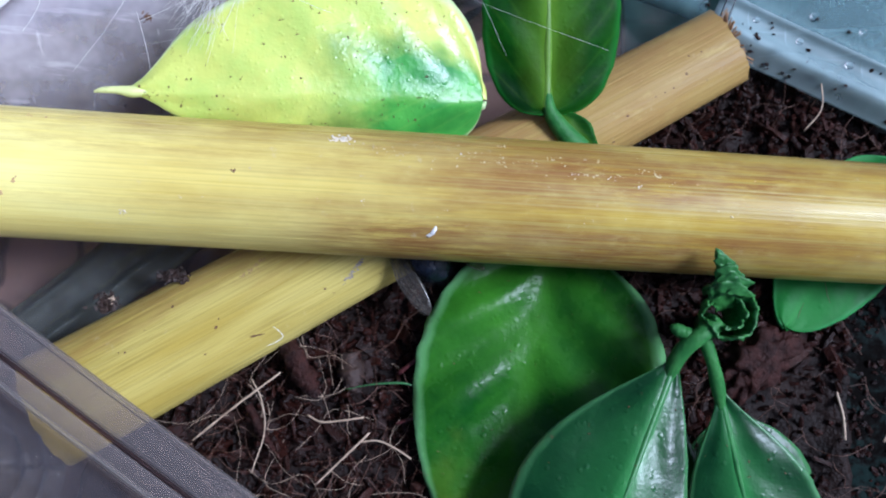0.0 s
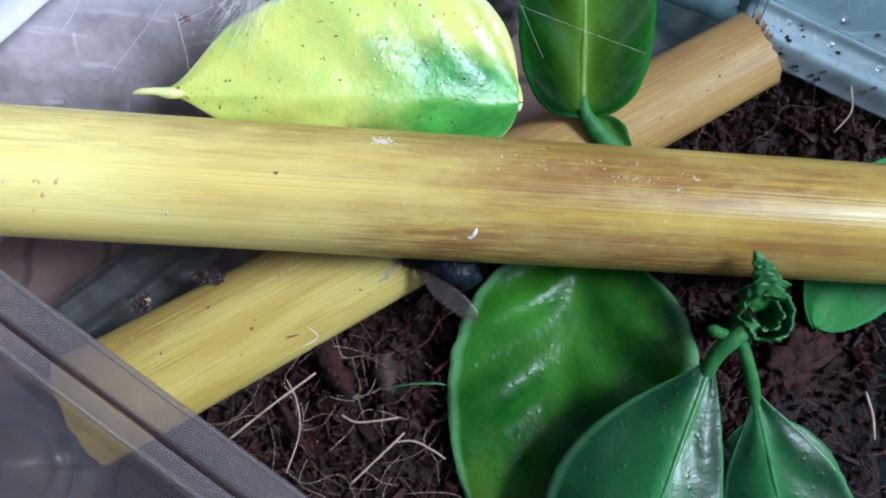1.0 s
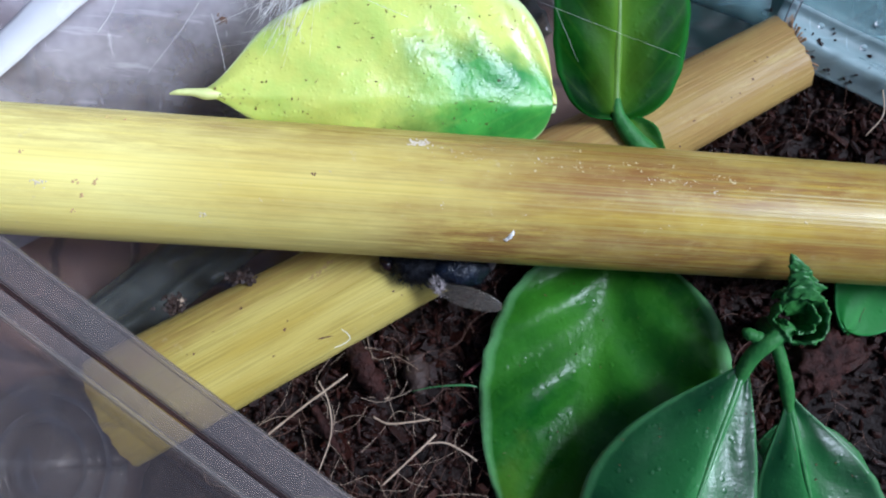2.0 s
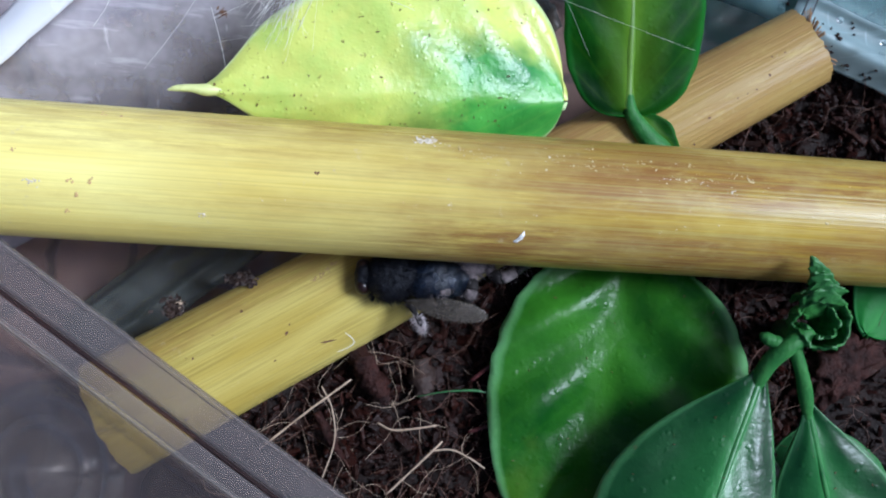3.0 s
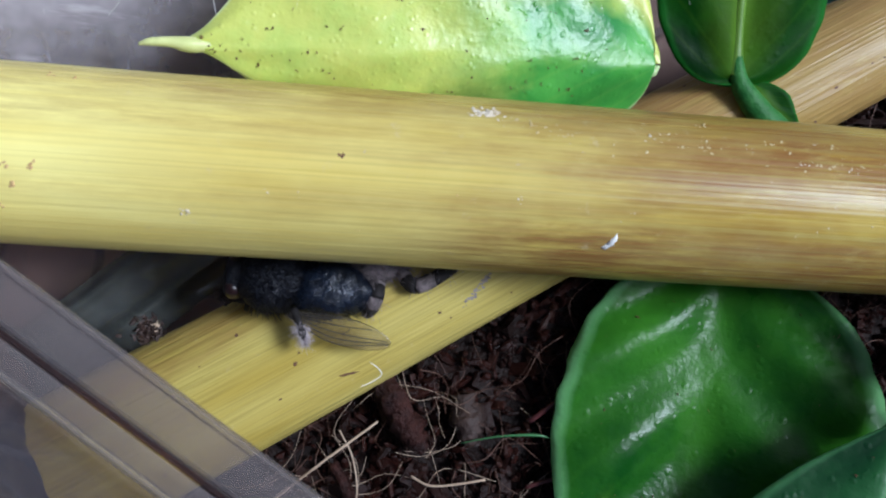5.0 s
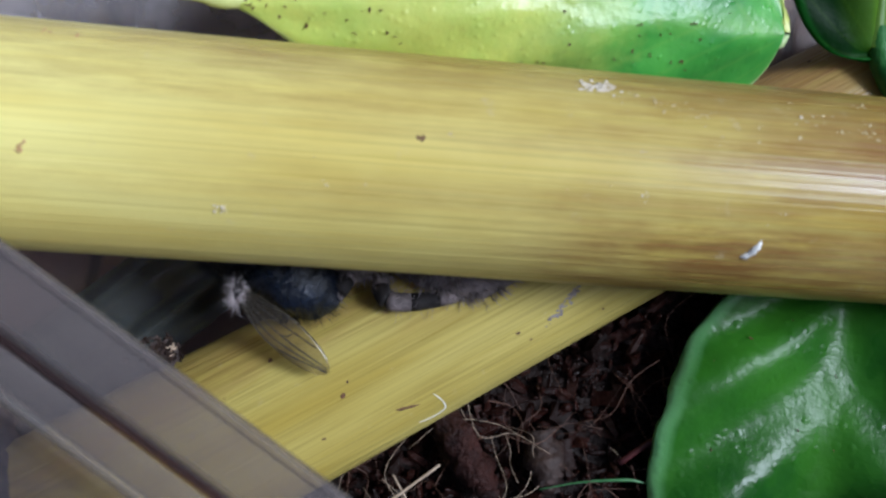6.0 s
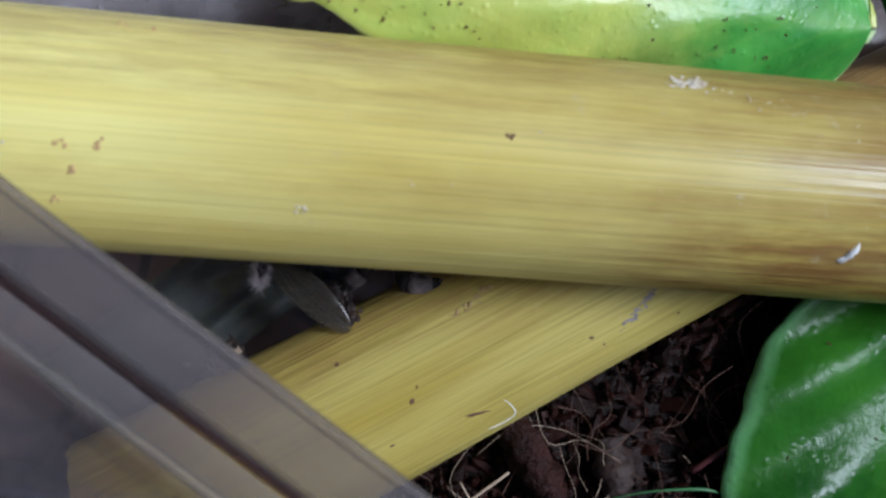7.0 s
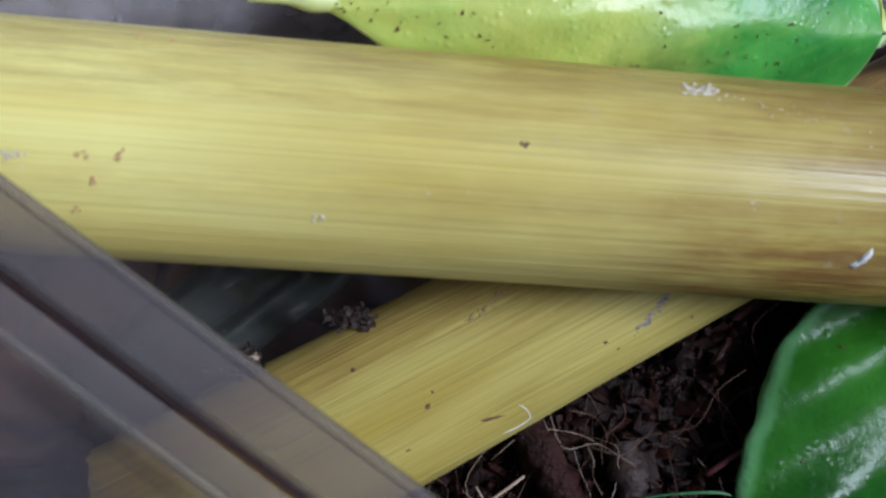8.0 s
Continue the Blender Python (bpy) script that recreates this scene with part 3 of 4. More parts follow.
part("skirt", sheet(rim_shape([(3.68, -0.4), (4.6, -1.6), (8.0, -3.0), (16, -4.5), (40, -7)]), 20, 40, 0.3), M_SKIRT, lid, "smoky scuffed skirt")


# ---- soil ----
def soil_side(x, y):
    """Signed distance past the low reed's line, positive on the soil side."""
    return (x + 19.4) * 0.476 - (y - 1.1) * 0.879


def soil_height(x, y):
    z = -0.6 + 0.9 * noise.noise(V(x * 0.13, y * 0.13, 1)) + 0.5 * noise.noise(V(x * 0.4, y * 0.4, 5))
    if x > 30:
        z -= max(0, 12 - y) * 0.02 * min((x - 30) / 3, 4)
    return z


def soil_shape(u, v):
    y = -45 + 75 * v
    left = -19.4 + (y - 1.1) * 1.8466 + 0.0
    right = 46 if y > 7 else 46 - 14.5 * min(1.0, (7 - y) / 4) + 0.8 * noise.noise(V(y * 0.5, 2, 7))
    left = max(left, -28.0 + 0.25 * (y + 8) + 0.7 * noise.noise(V(y * 0.5, 9, 3)))
    x = left + (right - left) * u
    return x, y, soil_height(x, y) - (1.8 if u < 0.01 else 0)


soil = part("soil", sheet(soil_shape, 130, 120, 0.6), M_SOIL)
tagged(soil, "dark brown humus on the box floor", "soil", kind="structure")


def scatter():
    """Bark chips: the large near ones apart, the rest as one litter."""
    out, single = [], []
    r = random.Random(11)
    while len(out) + len(single) < 3000:
        x, y = r.uniform(-32, 44), r.uniform(-24, 30)
        if soil_side(x, y) < 3.6 or x + 1.387 * y < -33 or x < -27.5 + 0.25 * (y + 8):
            continue
        if x > 31.5 and y < 5 and r.random() < 0.97:
            continue
        if x > 23 and y < -3 and r.random() < 0.75:
            continue
        big = r.random() ** 3
        s = 0.12 + 0.62 * big
        geo = chip((x, y, soil_height(x, y) + r.uniform(-0.2, 0.9) * s), (s * r.uniform(1, 2.4), s * r.uniform(0.4, 0.8), s * r.uniform(0.25, 0.6)), r)
        near = (-20 < x < 3 and -14 < y < 4) or (12 < x < 36 and 12 < y < 23) or (14 < x < 29 and -14 < y < 4)
        (single if s > 0.24 and near and len(single) < 300 else out).append(geo)
    while len(out) < 9200:
        x, y = r.uniform(-32, 44), r.uniform(-24, 30)
        if soil_side(x, y) < 3.2 or x + 1.387 * y < -33 or x < -27.5 + 0.25 * (y + 8) or (x > 31.5 and y < 5 and r.random() < 0.97):
            continue
        if x > 23 and y < -3 and r.random() < 0.75:
            continue
        s = 0.1 + 0.4 * r.random() ** 2
        out.append(ellipsoid((x, y, soil_height(x, y) + r.uniform(0, 0.7)), (s * r.uniform(0.9, 2.6), s * 0.75, s * 0.6), Euler((r.random() * 3, r.random() * 3, r.random() * 6)).to_matrix(), 4, 6, 0.5, r.random() * 20))
    return join(*out)[:2], single


litter, chips = scatter()
tagged(part("bark_mulch", litter, M_CHIPS, smooth=False), "dark reddish-brown bark chips covering the soil", "mulch", kind="stuff")
for geo in chips:
    part("bark_chip", geo, M_CHIP, soil, smooth=False)


def crumbs(n, x0, x1, y0, y1, height, s0, s1, seed, keep=None):
    out, r = [], random.Random(seed)
    while len(out) < n:
        x, y = r.uniform(x0, x1), r.uniform(y0, y1)
        if keep and not keep(x, y):
            continue
        s = r.uniform(s0, s1)
        out.append(chip((x, y, height(x, y)), (s * 1.3, s, s * 0.6), r))
    return join(*out)[:2]


def fibres(n, x0, x1, y0, y1, seed, r0, r1):
    out, r = [], random.Random(seed)
    while len(out) < n:
        x, y = r.uniform(x0, x1), r.uniform(y0, y1)
        if soil_side(x, y) < 0.6:
            continue
        a, ln = r.uniform(0, 6.28), r.uniform(2, 7)
        pts = []
        for k in range(4):
            t = k / 3
            a += r.uniform(-0.5, 0.5)
            px, py = x + math.cos(a) * ln * t, y + math.sin(a) * ln * t
            pts.append((px, py, soil_height(px, py) + r.uniform(0.6, 2.0)))
        out.append(tube(pts, r.uniform(r0, r1), 5, 4))
    return join(*out)[:2]


tagged(part("root_hairs", fibres(95, -20, 0, -16, 2, 3, 0.012, 0.03), M_FIBRE_DARK), "fine brown root hairs tangled over the soil", "roots", kind="stuff")
tagged(part("pale_fibres", fibres(46, -20, -1, -14, 2, 9, 0.01, 0.022), M_FIBRE), "fine pale fibres over the soil", "fibres", kind="stuff")
tagged(part("soil_fibres", fibres(110, 12, 36, -16, 22, 4, 0.012, 0.03), M_FIBRE_DARK), "thin brown fibres among the bark chips", "fibres", kind="stuff")


# ---- reeds ----
def reed(name, a, b, ra, rb, material, label, flat_by=1.0, seed=1, ragged=0.12):
    a, b = V(*a), V(*b)
    mid = (a + b) / 2
    ln = (b - a).length
    ob = thing(name, label, "reed", mid)
    ob.rotation_mode = "QUATERNION"
    ob.rotation_quaternion = (b - a).to_track_quat("X", "Z")
    segs, rows = 48, 60
    r = random.Random(seed)
    rag = [(r.uniform(-ragged, ragged), r.uniform(-ragged, ragged)) for k in range(segs)]
    verts, faces = [], []
    for i in range(rows + 1):
        t = i / rows
        for k in range(segs):
            an = 2 * math.pi * k / segs
            rad = (ra + (rb - ra) * t) * (1 + 0.012 * noise.noise(V(t * 6, math.cos(an), math.sin(an)) + V(seed, 0, 0)))
            x = -ln / 2 + ln * t + (rag[k][0] if i == 0 else rag[k][1] if i == rows else 0)
            verts.append((x, rad * math.cos(an), rad * flat_by * math.sin(an)))
    for i in range(rows):
        for k in range(segs):
            p, q = i * segs + k, i * segs + (k + 1) % segs
            faces.append((p, p + segs, q + segs, q))
    bark = new("reed_wall", to_mesh("reed_wall", verts, faces, material))
    bark.parent = ob
    # the cut ends: a rim of wall and a recessed pith
    for side, i, rad in ((-1, 0, ra), (1, rows, rb)):
        ev, ef = [], []
        for f, dx in ((1, 0), (0.86, -0.1), (0.8, -0.5), (0.01, -0.8)):
            for k in range(segs):
                an = 2 * math.pi * k / segs
                x0 = verts[i * segs + k][0] if f > 0.8 else side * ln / 2
                ev.append((x0 + side * dx, rad * f * math.cos(an), rad * flat_by * f * math.sin(an)))
        for j in range(3):
            for k in range(segs):
                p, q = j * segs + k, j * segs + (k + 1) % segs
                ef.append((p, q, q + segs, p + segs) if side > 0 else (p, p + segs, q + segs, q))
        end = new("cut_end", to_mesh("cut_end", ev, ef, M_REED_END))
        end.parent = ob
        tagged(end, "ragged brown cut end")
    return ob


M_REED_END = plain_material("reed_pith", (0.16, 0.08, 0.035), (0.34, 0.2, 0.09), 700, 0.8, 0.9, 0.3)
reed_top = reed("reed", (-59.2, 13.25, 11.7), (47.4, 7.84, 5.04), 4.53, 4.33, M_REED_TOP, "thick golden dried reed lying across the other reed", seed=2)
reed_low = reed("reed", (-30.2, -5.1, 0.6), (22.0, 22.98, 2.79), 4.54, 3.1, M_REED_LOW, "yellow dried reed half sunk in the soil", flat_by=0.7, seed=5)


# ---- leaves ----
def leaf(base, tip, normal, wl, wr, fold_l, fold_r, a, b, material, parent=None, name="leaf", label="", bend=0.0, cup=0.0, ripple=0.0, point=0.0, lobe=0.0, thick=0.3, sway=0.0, seed=0, nu=60, nv=28, rib=0.0, rib_material=None, crease=0.7):
    """wl, wr: half widths to the left and right of base-to-tip; folds in degrees, up from the normal's plane."""
    base, tip = V(*base), V(*tip)
    ax = tip - base
    ln = ax.length
    ax.normalize()
    nz = V(*normal)
    nz = (nz - ax * nz.dot(ax)).normalized()
    ay = nz.cross(ax)

    def ease(u):
        return 0.35 * u + 0.65 * (0.5 - 0.5 * math.cos(math.pi * u)) if u < 1 else 1.0

    def fn(u, v):
        s = ease(u) ** 1.5
        w = max(0.0, math.sin(math.pi * min(1, s) ** a)) ** b
        if point:
            w *= 1 - math.exp(-((1 - s) / point) ** 2) * 0.75
        w = max(w, 0.012)
        k = 1 - 2 * v
        half, fold = (wl, fold_l) if k > 0 else (wr, fold_r)
        d = abs(k) * w * half * (1 + 0.02 * noise.noise(V(s * 22, k * 3, seed)))
        f = radians(fold)
        soft_d = math.sqrt(d * d + crease * crease) - crease
        y = d * math.cos(f) * (1 if k > 0 else -1) + sway * math.sin(math.pi * s)
        z = soft_d * math.sin(f) - cup * k * k * w + bend * math.sin(math.pi * s)
        z += ripple * math.sin(2 * math.pi * (s * 3.8 - abs(k) * 1.1)) * abs(k) ** 0.6 * (1 - 0.6 * abs(k)) * w * 2
        z += 0.25 * noise.noise(V(s * 5, k * 2, seed + 3.3))
        x = s * ln - lobe * abs(k) ** 1.5 * (1 - s) ** 5 * half
        p = base + ax * x + ay * y + nz * z
        return p.x, p.y, p.z

    SURFACE[material.name + str(seed)] = fn
    geo = sheet(lambda u, v: fn(u, 1 - v), nu, nv, thick)
    geo = (geo[0], geo[1], [(ease(u) ** 1.5, 1 - v) for u, v in geo[2]])
    blade = part(name, geo, material, parent, label)
    if rib:
        line = [(*(V(*fn(k / 10, 0.5)) - nz * (rib * 0.5)), rib * (1.15 - 0.09 * k)) for k in range(10)]
        part("midrib", tube(line, sides=8, steps=3), rib_material or M_STALK, blade)
    return blade


SURFACE = {}
yellow = thing("fallen_leaf", "yellowing pointed leaf with a green patch leaning behind the reed", "leaf", (-8, 18, 2))
leaf((2.9, 17.6, 6.6), (-21.9, 17.3, 10.2), (0.0, -0.1, 1), 4.6, 9.0, -30, 8, 0.62, 0.55, M_LEAF_YELLOW, yellow, "blade", bend=1.2, cup=1.6, ripple=0.22, point=0.11, seed=4)
part("tail_tip", tube([(-18.6, 17.3, 9.4, 0.05), (-20.4, 17.3, 9.85, 0.3), (-21.4, 17.25, 10.15, 0.42), (-22.3, 17.3, 10.4, 0.28), (-23.2, 17.25, 10.55, 0.22), (-23.8, 17.15, 10.5, 0.08)], sides=8), M_LEAF_TIP, yellow, "narrow pale tail")

plant = thing("green_plant", "glossy green broad-leaved plant rooted in the soil", "plant", (19, 4, 0))
leaf((8.3, 7.6, 1.5), (3.6, -17.3, 0.6), (0.0, 0.0, 1), 11.2, 9.2, 27, 22, 0.76, 0.56, M_LEAF_BIG, plant, label="broad glossy leaf folded along its midrib", bend=0.4, cup=2.2, ripple=0.4, seed=1, crease=1.2)
leaf((16.4, -0.6, 7.4), (5.9, -25.4, 8.2), (0.12, 0.1, 1), 4.8, 7.6, -10, -24, 0.9, 1.3, M_LEAF_MID, plant, label="blue-green leaf with a raised pale midrib", bend=0.4, ripple=0.08, seed=2, rib=0.34, rib_material=M_RIB)
leaf((19.3, -2.8, 6.6), (25.2, -25.0, 1.0), (-0.1, 0.1, 1), 5.4, 4.4, -4, -18, 0.9, 1.45, M_LEAF_MID, plant, label="blue-green leaf on a slim stalk", bend=0.6, ripple=0.08, seed=3, rib=0.3, rib_material=M_RIB)
leaf((21.8, -5.4, 0.9), (24.0, -20.0, 0.2), (0, 0, 1), 6.2, 5.0, -14, -14, 0.8, 0.8, M_LEAF_MID, plant, label="shaded green leaf near the soil", seed=5)
leaf((17.6, -6.0, 2.6), (18.6, -21.0, 1.0), (0, 0, 1), 2.6, 2.4, -14, -10, 0.9, 1.2, M_LEAF_MID, plant, label="narrow leaf between two larger ones", seed=7)
leaf((35.6, 14.1, 0.6), (26.2, 1.3, 1.4), (0, 0, 1), 4.7, 4.5, -8, -6, 0.8, 0.5, M_LEAF_PLAIN, plant, label="green leaf passing under the reed", bend=0.5, seed=6)
part("stem", tube([(20.8, 1.6, -2, 0.9), (19.8, 1.5, 3, 0.85), (18.6, 1.2, 7.2, 0.8), (18.1, 0.9, 8.4, 0.7)], sides=12), M_STALK, plant)
part("stalk", tube([(18.9, 1.5, 8.7, 0.55), (17.4, 0.5, 8.8, 0.62), (16.4, -0.5, 8.2, 0.6), (15.8, -2.0, 7.2, 0.5), (15.1, -4.6, 6.0, 0.05)], sides=12), M_STALK, plant)
part("stalk", tube([(17.9, 0.6, 8.3, 0.5), (18.6, -1.2, 7.8, 0.45), (19.3, -3.2, 6.7, 0.5), (19.9, -5.6, 5.5, 0.05)], sides=12), M_STALK, plant)
part("stalk", tube([(17.6, 0.2, 7.4, 0.42), (16.4, -1.2, 6.4, 0.4), (15.3, -2.6, 5.2, 0.35)], sides=10), M_STALK, plant)
part("bud", tube([(17.3, 0.5, 8.6, 0.5), (16.5, 0.8, 8.6, 0.45), (15.9, 1.1, 8.6, 0.4), (15.6, 1.3, 8.5, 0.12)], sides=9, wobble=0.2), M_STALK, plant)


def curled_leaf():
    """A young leaf rolled into a ruffled scroll, open towards the viewer."""
    c = V(19.35, 2.1, 9.3)
    up = V(0.02, 0.0, 1.0).normalized()
    side = up.cross(V(1, 0, 0)).normalized()
    fwd = side.cross(up)

    def fn(u, v):
        an = -2.2 + u * 11.5
        r = 2.1 - 0.115 * (an + 2.2) - 0.5 * (1 - v) ** 2
        r += v * (0.2 * noise.noise(V(u * 40, v * 3, 1)) + 0.16 * noise.noise(V(u * 110, v * 5, 5)))
        h = -2.6 + v * (2.9 + 0.9 * noise.noise(V(u * 21, 4, v)) + 0.5 * math.sin(an + 0.6)) - 0.5 * u
        p = c + fwd * (r * math.cos(an) * 0.95) - side * (r * math.sin(an)) + up * h
        p += V(0.14 * noise.noise(p * 2.6), 0.14 * noise.noise(p * 2.8 + V(5, 0, 0)), 0.1 * noise.noise(p * 3.1))
        return p.x, p.y, p.z
    return sheet(fn, 170, 12, 0.16)


def curled_tip(u, v):
    axis = spline([(19.5, 2.9, 8.9), (19.2, 4.2, 10.2), (18.7, 5.3, 11.0), (18.0, 6.3, 11.5)], 10)
    k = min(int(u * 30), 29)
    c = V(*(axis[k] + (axis[k + 1] - axis[k]) * (u * 30 - k)))
    an = v * 2 * math.pi
    r = (1.25 * (1 - u) ** 0.8 + 0.06) * (1 + 0.55 * noise.noise(V(math.cos(an) * 2.2, math.sin(an) * 2.2, u * 9)) + 0.3 * noise.noise(V(math.cos(an) * 5, math.sin(an) * 5, u * 16)))
    p = c + V(math.cos(an), 0.35 * math.sin(an), 0.8 * math.sin(an)) * r
    return p.x, p.y, p.z


part("curled_leaf", curled_leaf(), M_CURL, plant, "tightly curled ruffled young leaf")
part("curled_tip", sheet(curled_tip, 48, 30, 0.1), M_CURL, plant, "crumpled tip")

cutting = thing("leafy_cutting", "dark green heart-based leaf on a short stalk behind the reed", "plant", (10, 15, 0))
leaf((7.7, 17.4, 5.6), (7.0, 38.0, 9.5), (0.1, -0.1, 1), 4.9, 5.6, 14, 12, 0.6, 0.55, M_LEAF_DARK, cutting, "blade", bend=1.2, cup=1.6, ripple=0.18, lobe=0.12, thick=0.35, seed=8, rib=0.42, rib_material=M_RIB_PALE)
part("stalk", tube([(7.68, 19.2, 5.75, 0.12), (7.72, 18.2, 5.75, 0.3), (8.0, 16.9, 5.35, 0.55), (9.2, 15.4, 4.9, 0.75), (10.8, 14.0, 4.2, 0.7), (12, 11, 1.0, 0.7)], sides=12), M_STALK, cutting)
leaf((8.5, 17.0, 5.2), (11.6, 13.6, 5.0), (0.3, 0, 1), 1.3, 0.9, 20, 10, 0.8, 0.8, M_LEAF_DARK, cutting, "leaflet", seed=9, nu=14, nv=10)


# ---- loose bits ----
def clump(c, size, n, seed, length=2.6):
    """A crumbly clump of broken splinters."""
    r = random.Random(seed)
    out = []
    for k in range(n):
        q = V(c[0] + r.gauss(0, 0.36) * size[0], c[1] + r.gauss(0, 0.36) * size[1], c[2] + r.gauss(0, 0.28) * size[2])
        w = r.uniform(0.06, 0.17) * max(size)
        out.append(chip(q, (w * r.uniform(min(1.0, length * 0.7), length), w * 0.6, w * r.uniform(0.3, 0.6)), r))
    return join(*out)[:2]


def bit(name, geo, material, label, category, smooth=True, kind=""):
    return tagged(part(name, geo, material, smooth=smooth), label, category, kind=kind)


bit("bark_piece", tube([(-12.4, 0.6, 0.6, 0.7), (-11.2, -1.2, 1.3, 0.85), (-10.2, -3.0, 1.3, 0.8), (-9.6, -3.9, 1.0, 0.4)], sides=9, wobble=0.6, seed=3), M_BARK, "knobbly reddish bark stick on the soil", "bark")
bit("bark_piece", tube([(-7.2, -0.8, 0.3, 0.8), (-7.0, -2.6, 0.7, 0.9), (-6.8, -3.6, 0.5, 0.5)], sides=9, wobble=0.6, seed=8), M_DEBRIS, "dark bark chunk on the soil", "bark")
bit("bark_piece", tube([(-14.8, -4.6, 0.9, 0.35), (-13.8, -6.4, 1.2, 0.4), (-12.9, -8.0, 0.9, 0.25)], sides=8, wobble=0.5, seed=12), M_BARK, "thin reddish bark stick on the soil", "bark")
bit("bark_piece", ellipsoid((24.4, -1.2, 0.2), (3.8, 2.0, 1.5), Euler((0, 0, 0.7)).to_matrix(), 40, 48, 0.42, 2), M_BARK, "reddish bark lump on the soil", "bark")
bit("bark_piece", clump((30.2, 17.0, 0.7), (1.7, 0.5, 0.4), 26, 5), M_BARK, "reddish frayed bark splinter on the soil", "bark", False, "stuff")
bit("bark_piece", clump((25.6, 18.0, 0.4), (1.2, 1.0, 0.4), 22, 9), M_BARK, "reddish bark flake on the soil", "bark", False, "stuff")
bit("debris_bit", clump((-25.0, 3.1, 3.5), (1.0, 1.0, 0.9), 190, 4, 1.3), M_DEBRIS, "dark crumbly bark bit beside the low reed", "debris", False, "stuff")
bit("debris_bit", clump((-24.3, 3.3, 4.2), (0.45, 0.3, 0.3), 12, 7), M_FIBRE, "pale crumb stuck on the bark bit", "debris", False, "stuff")
bit("debris_bit", clump((-20.2, 5.1, 2.9), (1.3, 0.6, 0.5), 200, 5, 0.9), M_DEBRIS, "dark bark sliver beside the low reed", "debris", False, "stuff")
bit("straw", tube([(-18.9, -7.2, 1.4), (-15.6, -4.6, 1.9), (-12.2, -2.1, 2.2)], 0.075, 6, wobble=0.6), M_FIBRE, "pale straw lying on the soil", "straw")
bit("straw", tube([(-9.6, -10.5, 1.0), (-7.4, -8.4, 1.5), (-5.5, -6.6, 1.7)], 0.08, 6, wobble=0.6), M_FIBRE, "pale straw lying on the soil", "straw")
bit("straw", tube([(-10.3, -5.3, 1.2), (-9.2, -5.8, 1.5), (-7.6, -5.7, 1.6), (-6.0, -5.5, 1.3)], 0.07, 6), M_FIBRE, "thin pale root on the soil", "straw")
bit("straw", tube([(-6.4, -7.3, 1.6), (-4.8, -7.2, 1.8), (-3.4, -7.9, 1.5), (-2.4, -8.6, 1.2)], 0.06, 6), M_FIBRE, "thin pale root on the soil", "straw")
bit("straw", tube([(-14.4, -2.6, 1.9), (-13.6, -4.2, 2.0), (-13.4, -6.6, 1.8), (-14.4, -9.6, 1.4)], 0.05, 6), M_FIBRE, "thin pale root on the soil", "straw")
bit("straw", tube([(30.0, -3.6, 1.0), (30.3, -5.4, 1.3), (30.5, -7.2, 1.0)], 0.1, 6), M_FIBRE, "pale straw lying on the soil", "straw")
bit("straw", tube([(33.6, -7.4, 0.6), (34.6, -5.4, 0.8), (35.2, -4.4, 0.6)], 0.1, 6), M_FIBRE, "pale straw lying on the soil", "straw")
bit("straw", tube([(28.2, 16.6, 1.4), (29.4, 18.2, 2.0), (29.6, 20.6, 1.7)], 0.06, 6), M_FIBRE, "thin pale root on the soil", "straw")
bit("root", tube([(-3.4, -2.2, 1.0), (-1.6, -0.9, 1.6), (0.6, -0.2, 1.4)], 0.16, 8), M_ROOT, "thin dark red root in the soil", "root")
bit("root", tube([(-3.6, -6.0, 0.8), (-1.4, -5.4, 1.2), (1.0, -5.6, 1.0)], 0.14, 8), M_ROOT, "thin dark red root in the soil", "root")
bit("grass_blade", tube([(-7.4, -3.4, 1.4, 0.03), (-5.4, -3.0, 1.7, 0.05), (-3.2, -2.9, 1.7, 0.09), (-2.2, -3.1, 1.6, 0.03)], sides=6), M_LEAF_MID, "thin green grass blade on the soil", "grass")

# specks and flecks on the reeds: each rests on the curved surface
def on_reed(ob_axis, ra, rb, flat_by, x, y, lift=0.0):
    """The top of a reed under the point x, y."""
    a, b = V(*ob_axis[0]), V(*ob_axis[1])
    d = (b - a).normalized()
    flat_d = V(d.x, d.y, 0).normalized()
    t = (V(x, y, 0) - V(a.x, a.y, 0)).dot(flat_d) / V(d.x, d.y, 0).length
    c = a + d * t
    r = ra + (rb - ra) * t / (b - a).length
    off = (V(x, y, 0) - V(c.x, c.y, 0)).length
    return c.z + flat_by * math.sqrt(max(0.0, r * r - off * off)) + lift


TOP = (((-59.2, 13.25, 11.7), (47.4, 7.84, 5.04)), 4.53, 4.33, 1.0)
LOW = (((-30.2, -5.1, 0.6), (22.0, 22.98, 2.79)), 4.54, 3.1, 0.7)


def smear(reed_axis, points, r0, sides=6):
    return tube([(x, y, on_reed(*reed_axis, x, y, -r0 * 0.4), r0 * k) for x, y, k in points], sides=sides, steps=4, wobble=0.6)


def blob(reed_axis, x, y, r, seed, stretch=1.4):
    return ellipsoid((x, y, on_reed(*reed_axis, x, y, -0.012)), (r * stretch, r, 0.02), Euler((0, 0, seed * 0.37)).to_matrix(), 8, 12, 0.6, seed)


part("white_fleck", smear(TOP, [(-1.15, 7.2, 0.4), (-0.85, 7.25, 1.0), (-0.55, 7.55, 1.0), (-0.45, 7.8, 0.5)], 0.16), M_WHITE, reed_top, "curled white fleck")
r_s = random.Random(39)
